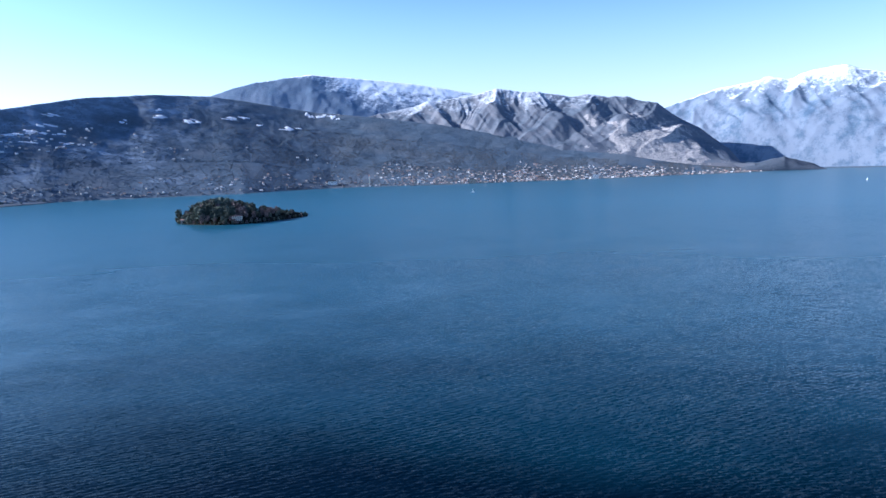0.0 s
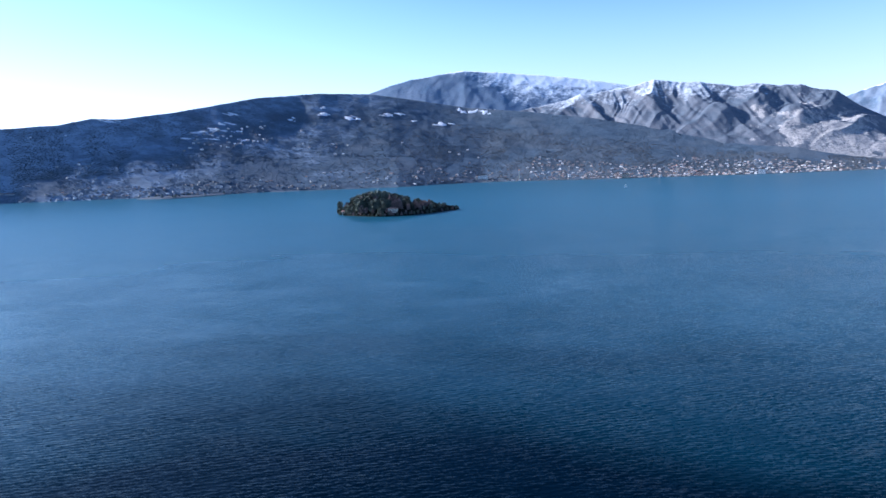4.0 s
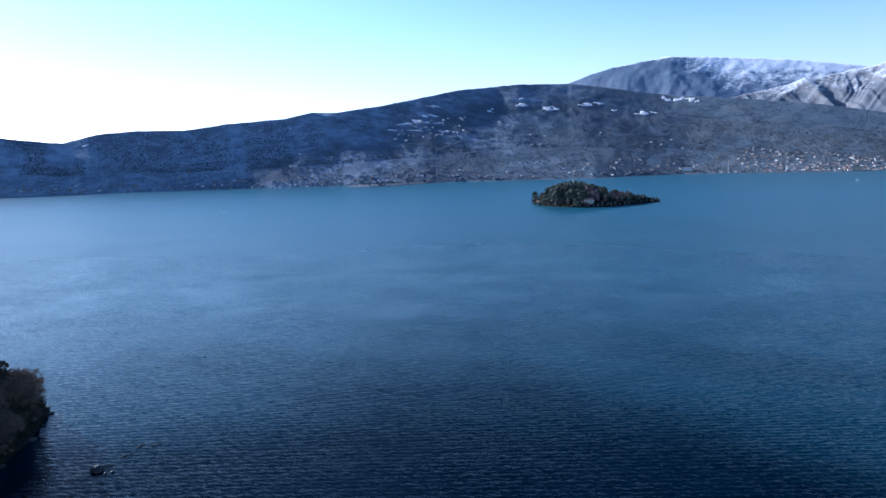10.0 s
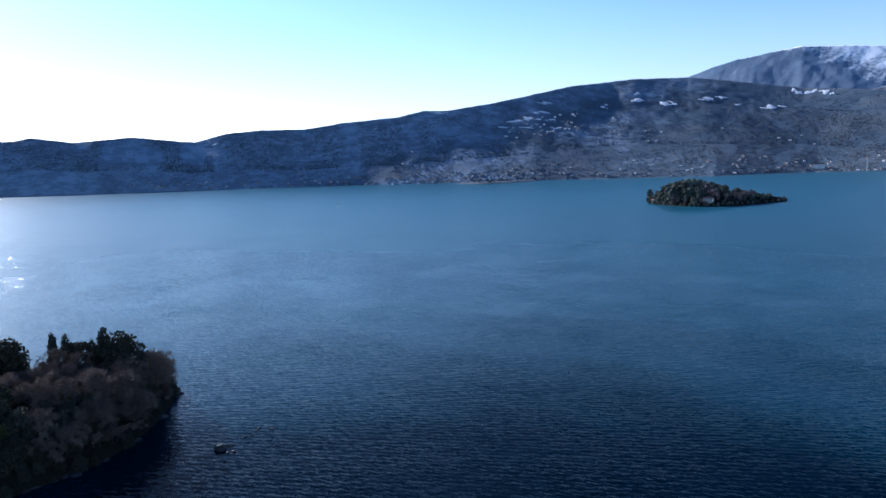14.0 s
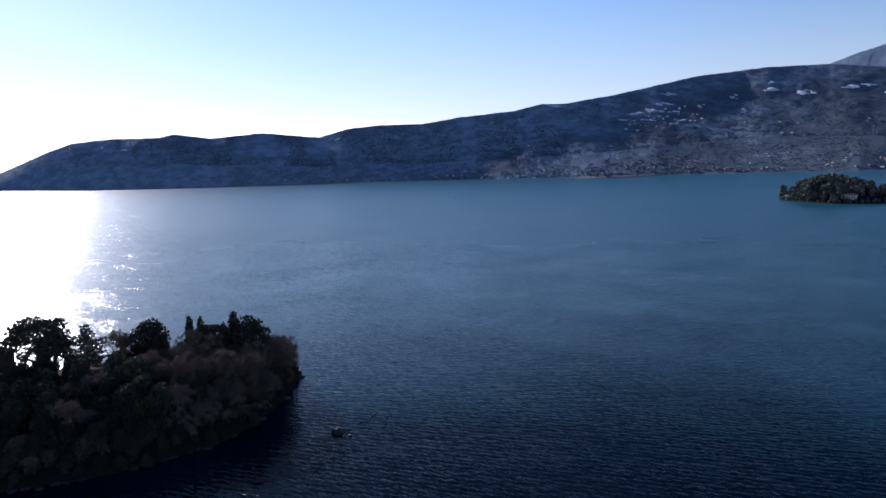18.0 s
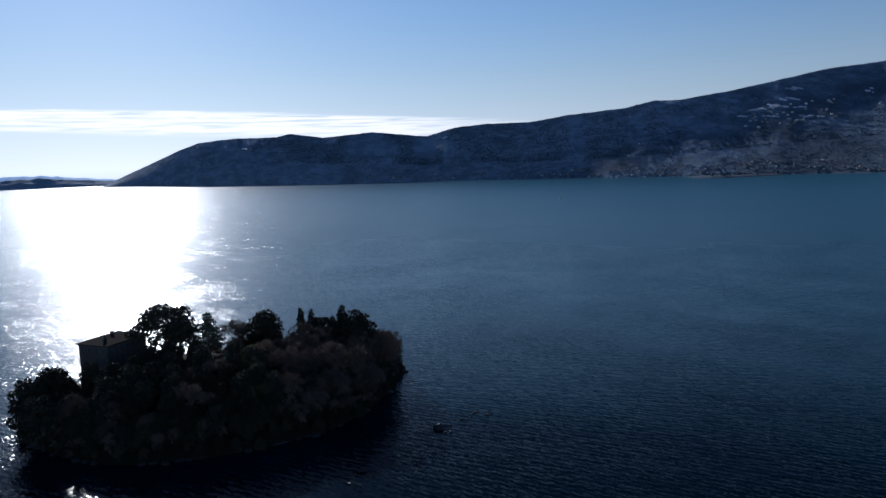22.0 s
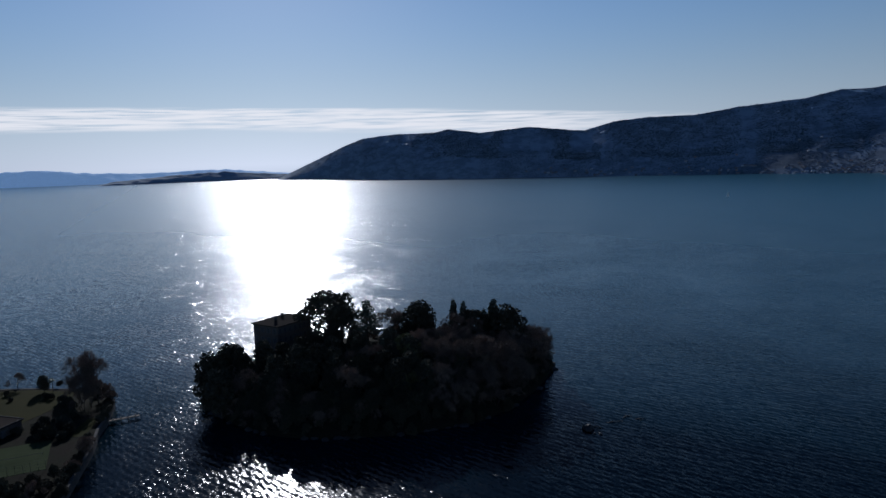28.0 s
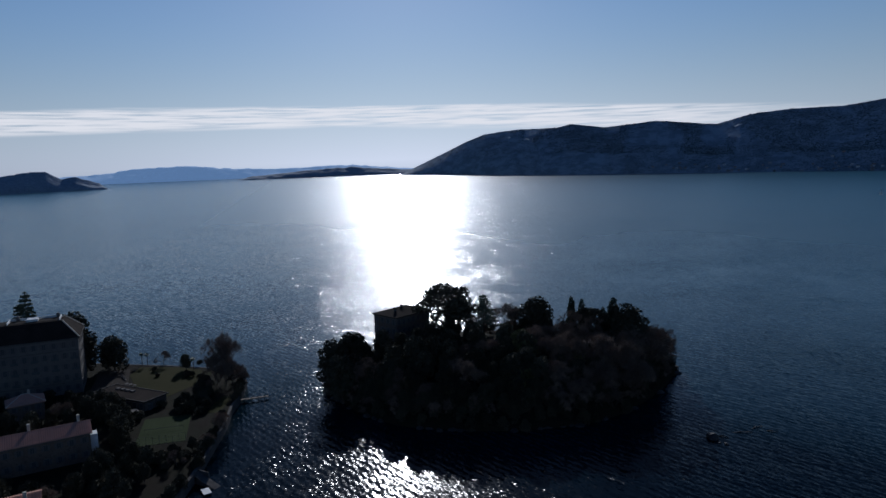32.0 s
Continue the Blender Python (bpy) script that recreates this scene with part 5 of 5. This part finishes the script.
boulder("rock", -189.6, 112.6, (2.3, 1.7, 1.5), 3, "dark weathered rock breaking the water off the island")
for k, (x, y, s) in enumerate(((-184.3, 113.9, 0.5), (-185.4, 112.4, 0.35))):
    boulder("rock", x, y, (s * 1.6, s, s * 0.7), k + 10, "small wet rock just above the water")


def sunken_branch(x, y, turn, length, seed):
    rng = random.Random(seed)
    ob = thing("sunken_branch", pose(x, y, 0, 0, 0, turn), "bare grey branch lying half under the water", "branch")
    part("stem", tubes([((0, 0, -0.2), (length * 0.5, 0.2, 0.28), 0.16, 0.12), ((length * 0.5, 0.2, 0.28), (length, 0, 0.1), 0.12, 0.05)], BARK, "stem", 6), None, ob)
    for _ in range(4):
        s = rng.uniform(0.3, 0.9) * length
        part("twig", tubes([((s, 0.1, 0.2), (s + 0.9, rng.uniform(-1.2, 1.2), rng.uniform(0.2, 0.8)), 0.05, 0.02)], BARK, "twig", 5), None, ob)


sunken_branch(-191, 114.5, 40, 4.0, 1)
sunken_branch(-191.5, 120.5, 75, 6.5, 2)
sunken_branch(-192.5, 128.0, 100, 5.0, 3)
sunken_branch(-190.0, 131.0, 60, 4.0, 4)


def foot_rocks():
    outline = ring(ISLE, 7)
    rng = random.Random(4)
    for i, p in enumerate(outline):
        if p.x > -268 and rng.random() < 0.45:
            boulder("shore_rock", p.x + rng.uniform(-0.8, 0.8), p.y + rng.uniform(-0.8, 0.8), (rng.uniform(0.9, 2.0), rng.uniform(0.9, 2.0), rng.uniform(0.4, 0.8)), i, "dark wet rock at the island's foot")


foot_rocks()


# ---- the larger island further out ----
OUTER = [(-478, 1245), (-450, 1180), (-412, 1152), (-360, 1132), (-318, 1148), (-284, 1200), (-252, 1290), (-285, 1292), (-340, 1275), (-400, 1290), (-450, 1285)]
island("outer_island_ground", OUTER, 14.0, "rocky mounded ground of the outer island", (-375, 1215))


def outer_island():
    rng = random.Random(31)
    placed = []
    while len(placed) < 220:
        x, y = rng.uniform(-480, -250), rng.uniform(1130, 1295)
        near, h = isle_height(x, y, OUTER, 14.0)
        if near < -1 or any(math.hypot(x - a, y - b) < 7.0 for a, b in placed):
            continue
        placed.append((x, y))
        east = (x + 478) / 226
        size = (0.5 + 0.85 * math.exp(-((east - 0.38) / 0.24) ** 2)) * rng.uniform(0.6, 1.35) * (0.65 if near < 8 else 1.0)
        if east > 0.8:
            size *= 0.75
        which = 2 if 0.5 < east < 0.8 and rng.random() < 0.7 else rng.randrange(2) if rng.random() < 0.8 else 2
        SMALL_TREES.put(x, y, h + 0.5, size, rng.uniform(0, 360), which)
    for p in ring(OUTER, 6):
        q = p + (Vector((-375, 1215)) - p).normalized() * rng.uniform(0.5, 3.0)
        SMALL_TREES.put(q.x, q.y, 0.3, rng.uniform(0.28, 0.48), rng.uniform(0, 360), rng.randrange(3))
    SMALL_TREES.put(-468, 1222, 5, 1.15, 0, 0)
    for x, y, size in ((-405, 1196, 1.75), (-388, 1190, 1.9), (-372, 1205, 1.7), (-425, 1205, 1.45), (-352, 1200, 1.5), (-334, 1215, 1.35)):
        SMALL_TREES.put(x, y, 13, size, x * 7, int(x) % 2, "tall dark tree rising above the island woods", tall=rng.uniform(0.85, 1.05))
    ob = thing("island_palace", pose(-352, 1146, 6, 0, 0, 0), "pale old lakeside palace wing among the island trees", "house")
    part("wall", boxed(0, 0, -4, 17, 10, 6.5, bevel=0.1), CREAM, ob)
    part("roof", hipped(17, 10, 6.75, 2.4, 0.6), TILES, ob)
    facade(ob, 17, 10, 6.5, 0.2, 2, 5, 0, (1.1, 1.6), False)
    ob = thing("island_boathouse", pose(-446, 1172, 2.5, 0, 0, 20), "small pale boathouse at the island shore", "house")
    part("wall", gabled_walls(10, 7, 4.5, 1.6, -3), CREAM, ob)
    part("roof", gabled(10, 7, 4.5, 1.6), TILES, ob)


outer_island()

LOW = [(-1478, 2030), (-1440, 1985), (-1340, 1962), (-1290, 2060), (-1262, 2230), (-1290, 2260), (-1330, 2140), (-1400, 2080)]
island("low_island_ground", LOW, 5.0, "flat low island close to the far shore", (-1362, 2040), DARKWOODS)
# leaf colour paled to carry the haze over the low island
FARLEAVES = two_tone("hazed_far_leaves", (0.13, 0.165, 0.185), (0.17, 0.2, 0.215), 0.1, 1.0, rough=0.9, spec=0.1, varied=0.3)
FAR_TREES = Kind(*[broad_tree(s, 13, 6.0, FARLEAVES, "haze-pale tree on a flat island off the far shore", 0.45, 0.0, "far_tree", count=300, leaf=1.3) for s in (81, 82)])


def low_island():
    rng = random.Random(12)
    for k in range(46):
        x, y = rng.uniform(-1470, -1270), rng.uniform(1965, 2250)
        near, h = isle_height(x, y, LOW, 5.0)
        if near > 2:
            FAR_TREES.put(x, y, h, rng.uniform(0.4, 0.9), rng.uniform(0, 360), rng.randrange(2))


low_island()


# ---- towns and villages on the far shore ----
def town_house(k, w, d, h, wall, roof, rise):
    ob = thing("town_house", Matrix(), "small lakeside town house with a pitched roof", "house", "far shore houses")
    part("wall", gabled_walls(w, d, h, rise, -4), wall, ob)
    part("roof", gabled(w, d, h, rise, 0.4, 0.4), roof, ob)
    return ob


PINK = two_tone("pink_plaster", (0.46, 0.36, 0.31), (0.4, 0.31, 0.27), 0.2, 1.5, rough=0.9, varied=0.3)
TOWNWALL = two_tone("town_plaster", (0.5, 0.5, 0.49), (0.42, 0.41, 0.4), 0.2, 1.5, rough=0.9, varied=0.35)
TOWNROOF = two_tone("weathered_town_tiles", (0.26, 0.19, 0.17), (0.22, 0.18, 0.165), 0.3, 2.5, rough=0.95, varied=0.25)
HOUSES = Kind(town_house(0, 12, 9, 8, TOWNWALL, TOWNROOF, 2.4), town_house(1, 15, 10, 10, TOWNWALL, TOWNROOF, 2.6), town_house(2, 11, 9, 9, PINK, TOWNROOF, 2.2),
              town_house(3, 20, 12, 13, TOWNWALL, SLATE, 2.0), town_house(4, 13, 9, 7, TOWNWALL, SNOW, 2.6), town_house(5, 17, 11, 11, TOWNWALL, SLATE, 2.6))


def towns():
    rng = random.Random(5)
    # bearing from, to; share of the climb from, to; how many; size; snow on roofs
    for a0, a1, u0, u1, count, size, snowy in ((5, -8, 0.006, 0.34, 64, 0.62, 0.15), (-6, -17, 0.006, 0.5, 68, 0.62, 0.1), (-16, -27, 0.01, 0.5, 24, 0.62, 0.1),
                                               (20, 5, 0.005, 0.15, 24, 0.6, 0.2), (40, 20, 0.005, 0.12, 26, 0.6, 0.2), (60, 38, 0.005, 0.1, 16, 0.6, 0.1),
                                               (32, 26, 0.5, 0.72, 24, 0.8, 0.85), (24, 14, 0.3, 0.6, 10, 0.8, 0.6), (50, 40, 0.2, 0.5, 6, 0.8, 0.5), (12, 2, 0.2, 0.4, 10, 0.8, 0.3)):
        for _ in range(count):
            az = rng.uniform(a0, a1)
            u = u0 + (u1 - u0) * rng.random() ** 1.05
            rs = float(slope.level(SHORE, az))
            r = rs + u * (float(slope.level(slope.crest, az)) - rs)
            x, y, z = slope.place(az, r)
            which = 4 if rng.random() < snowy else rng.choice((0, 1, 1, 2, 2, 3, 5))
            HOUSES.put(x, y, max(z, 1.0) + 1.0, size * rng.uniform(0.6, 1.05), rng.uniform(-30, 30) + az, which, tall=0.72)


towns()


def distant_roofs():
    """The rest of the far towns: small pale houses with pitched roofs, too many to count."""
    rng = np.random.default_rng(77)
    spans = ((5, -8, 0.36, 260), (-6, -18, 0.55, 300), (-17, -27, 0.5, 80), (22, 5, 0.16, 60), (42, 22, 0.14, 70), (62, 40, 0.12, 45), (33, 26, 0.75, 30))
    az = np.concatenate([rng.uniform(b, a, n) for a, b, _, n in spans])
    u = np.concatenate([0.01 + (top if top < 0.7 else 0.25) * rng.random(n) ** 1.15 + (0.48 if top > 0.7 else 0) for _, _, top, n in spans])
    rs, rc = slope.level(SHORE, az), slope.level(slope.crest, az)
    r = rs + u * (rc - rs)
    z = np.maximum(slope.height(az, r), 1.0)
    verts, faces, pale = [], [], []
    for a, d, h in zip(az, r, z):
        turn = Matrix.Rotation(radians(a + rng.uniform(-35, 35)), 3, "Z")
        w, e, t = rng.uniform(3.2, 7.0), rng.uniform(2.4, 3.6), rng.uniform(1.8, 4.0)
        i = len(verts)
        for p in ((-w, -e, -3), (w, -e, -3), (w, e, -3), (-w, e, -3), (-w, -e, t), (w, -e, t), (w, e, t), (-w, e, t), (-w, 0, t + 2), (w, 0, t + 2)):
            verts.append(turn @ Vector(p) + Vector((-d * math.sin(radians(a)), d * math.cos(radians(a)), h)))
        faces += [(i, i + 1, i + 5, i + 4), (i + 1, i + 2, i + 6, i + 9, i + 5), (i + 2, i + 3, i + 7, i + 6), (i + 3, i, i + 4, i + 8, i + 7), (i + 4, i + 5, i + 9, i + 8), (i + 6, i + 7, i + 8, i + 9)]
        pale += [0, 0, 0, 0, 1, 1]
    me = mesh_of("town_houses", verts, faces, HOUSE_WALLS)
    me.materials.append(HOUSE_ROOFS)
    me.polygons.foreach_set("material_index", pale)
    tagged(new("distant_town", me), "many small pale houses of the far lakeside towns", "houses", kind="stuff")


HOUSE_WALLS = clump_material("mixed_house_walls", (0.34, 0.35, 0.36), (0.27, 0.26, 0.26), (0.52, 0.54, 0.55))
HOUSE_ROOFS = clump_material("mixed_house_roofs", (0.26, 0.17, 0.14), (0.2, 0.17, 0.16), (0.6, 0.61, 0.63))
distant_roofs()


def big_house(name, az, out, w, d, h, wall, label):
    x, y, z = slope.place(az, float(slope.level(SHORE, az)) + out)
    ob = thing(name, pose(x, y, max(z, 1.5), 0, 0, az), label, "hotel")
    part("wall", boxed(-w / 2, 0, -3, w / 2, d, h), wall, ob)
    roof = part("roof", hipped(w, d, h + 0.25, 3.0, 0.6), SLATE, ob)
    roof.matrix_basis = pose(-w / 2, 0, 0)
    rise = h / 4
    for s in range(4):
        for c in range(int(w / 4)):
            add_window(ob, pose(-w / 2 + (c + 0.5) * w / int(w / 4), -0.01, rise * s + 0.8), 1.5, 1.9, False)


big_house("lakeside_hotel", 8.9, 40, 40, 16, 17, WHITE, "long white lakeside hotel below the wooded slope")
big_house("lakeside_hotel", -2.6, 30, 30, 16, 16, CREAM, "cream lakeside hotel in the far town")
big_house("lakeside_hotel", -12.6, 25, 26, 16, 18, WHITE, "white lakeside hotel in the far town")
big_house("lakeside_hotel", -8.2, 60, 30, 16, 15, PINK, "pink lakeside hotel in the far town")


def bell_tower(az, out):
    x, y, z = slope.place(az, float(slope.level(SHORE, az)) + out)
    ob = thing("bell_tower", pose(x, y, max(z, 1.5), 0, 0, az), "slim pale bell tower above the town roofs", "tower")
    part("shaft", boxed(-2.5, -2.5, -3, 2.5, 2.5, 28, bevel=0.1), CREAM, ob)
    part("belfry", boxed(-2.9, -2.9, 28, 2.9, 2.9, 33, bevel=0.1), WHITE, ob)
    cap = bmesh.new()
    bmesh.ops.create_cone(cap, segments=4, radius1=4.2, radius2=0.1, depth=7, cap_ends=True)
    bmesh.ops.translate(cap, verts=cap.verts, vec=(0, 0, 36.5))
    part("spire", cap, TILES, ob)


bell_tower(5.9, 60)
bell_tower(-6.5, 140)


# ---- snowy meadows on the slopes ----
def meadow(az, el, wide, high, seed):
    low = -math.degrees(math.atan(EYE / float(slope.level(SHORE, az))))
    top, p = float(slope.level(SLOPE_ANGLE, az)), float(slope.level(slope.climb, az))
    rs = float(slope.level(SHORE, az))
    span = float(slope.level(slope.crest, az)) - rs

    def reach(e):
        return rs + span * min(1.0, max(0.0, (e - low) / (top - low))) ** (1 / p)

    n, rings_n = 28, 5
    verts, faces = [slope.place(az, reach(el))], []
    verts[0] = (verts[0][0], verts[0][1], verts[0][2] + 2.5)
    for k in range(1, rings_n + 1):
        for i in range(n):
            w = 2 * math.pi * i / n
            q = k / rings_n * (1 + 0.9 * noise.noise(Vector((math.cos(w) * 1.4, math.sin(w) * 1.4, seed))) + 0.45 * noise.noise(Vector((math.cos(w) * 4, math.sin(w) * 4, seed))))
            a, e = az + wide / 2 * math.cos(w) * q, el + high / 2 * math.sin(w) * q
            x, y, z = slope.place(a, reach(e))
            verts.append((x, y, z + (2.5 if k < rings_n else -3)))
    faces += [(0, 1 + i, 1 + (i + 1) % n) for i in range(n)]
    for k in range(rings_n - 1):
        faces += [(1 + k * n + i, 1 + k * n + (i + 1) % n, 1 + (k + 1) * n + (i + 1) % n, 1 + (k + 1) * n + i) for i in range(n)]
    tagged(new("snowy_meadow", mesh_of("snowy_meadow", verts, faces, SNOW, True)), "snow-covered clearing among the winter woods", "meadow", kind="structure")


def meadows():
    rng = random.Random(9)
    for k, (az, el, wide, high) in enumerate(((12.2, 3.07, 1.7, 0.5), (10.6, 4.1, 0.9, 0.5), (9.6, 4.0, 1.6, 0.3), (8.6, 3.95, 0.9, 0.45), (19.65, 3.71, 1.5, 0.36), (21.6, 4.1, 1.7, 0.25), (16.4, 3.9, 2.0, 0.3),
                                               (21.7, 4.6, 0.6, 0.35), (24.4, 3.7, 0.7, 0.35), (28.8, 4.25, 1.6, 0.18), (30.2, 3.05, 1.5, 0.3), (29, 3.5, 1.8, 0.15), (31.6, 2.85, 1.6, 0.25), (28.4, 2.9, 1.2, 0.12),
                                               (32.5, 2.4, 1.0, 0.12), (30.4, 2.3, 1.2, 0.1), (28.0, 2.2, 1.0, 0.15), (42.8, 2.6, 0.4, 0.14), (40.6, 2.7, 0.3, 0.12), (37.6, 3.7, 1.6, 0.16), (55.5, 1.7, 0.8, 0.1),
                                               (8.2, 4.25, 0.9, 0.12), (14.5, 3.4, 0.6, 0.12), (71.5, 1.25, 0.5, 0.1), (73.0, 1.45, 0.3, 0.08))):
        meadow(az, el, wide * 0.5, high * 0.55, k * 3.7)
        for j in range(4 if wide > 0.7 else 2):
            meadow(az + rng.uniform(-0.5, 0.5) * wide, el + rng.uniform(-0.45, 0.45) * high, wide * rng.uniform(0.1, 0.4), high * rng.uniform(0.1, 0.3), k * 3.7 + j + 1)


meadows()


# ---- boats ----
def sailing_boat(x, y, turn, label):
    ob = thing("sailing_boat", pose(x, y, 0, 0, 0, turn), label, "boat")
    bm = bmesh.new()
    rows = []
    for k, (s, half) in enumerate(((-4, 1.1), (-2, 1.4), (1, 1.3), (3, 0.8), (4.6, 0.05))):
        rows.append([bm.verts.new(p) for p in ((s, -half, 0.9), (s, -half * 0.6, -0.4), (s, half * 0.6, -0.4), (s, half, 0.9))])
    for a, b in zip(rows, rows[1:]):
        for i in range(4):
            bm.faces.new((a[i], a[(i + 1) % 4], b[(i + 1) % 4], b[i]))
    bm.faces.new(rows[0])
    bm.faces.new(rows[-1][::-1])
    part("hull", bm, WHITE, ob)
    part("mast", tubes([((0.6, 0, 0.5), (0.6, 0, 11.5), 0.09, 0.06)], METAL, "mast", 6), None, ob)
    for name, pts in (("mainsail", ((0.4, 1.6), (0.4, 11), (-3.6, 1.6))), ("jib", ((0.8, 1.4), (0.8, 9.5), (4.4, 1.2)))):
        sail = bmesh.new()
        a = [sail.verts.new((px, 0.04, pz)) for px, pz in pts]
        b = [sail.verts.new((px, -0.04, pz)) for px, pz in pts]
        sail.faces.new(a)
        sail.faces.new(b[::-1])
        for i in range(3):
            sail.faces.new((a[i], b[i], b[(i + 1) % 3], a[(i + 1) % 3]))
        part(name, sail, WHITE, ob)


sailing_boat(-1032, 985, 95, "white sailing boat on the open lake")
sailing_boat(94, 2062, 20, "white sailing boat far out on the lake")
sailing_boat(1285, 2082, 70, "distant white sailing boat near the far shore")
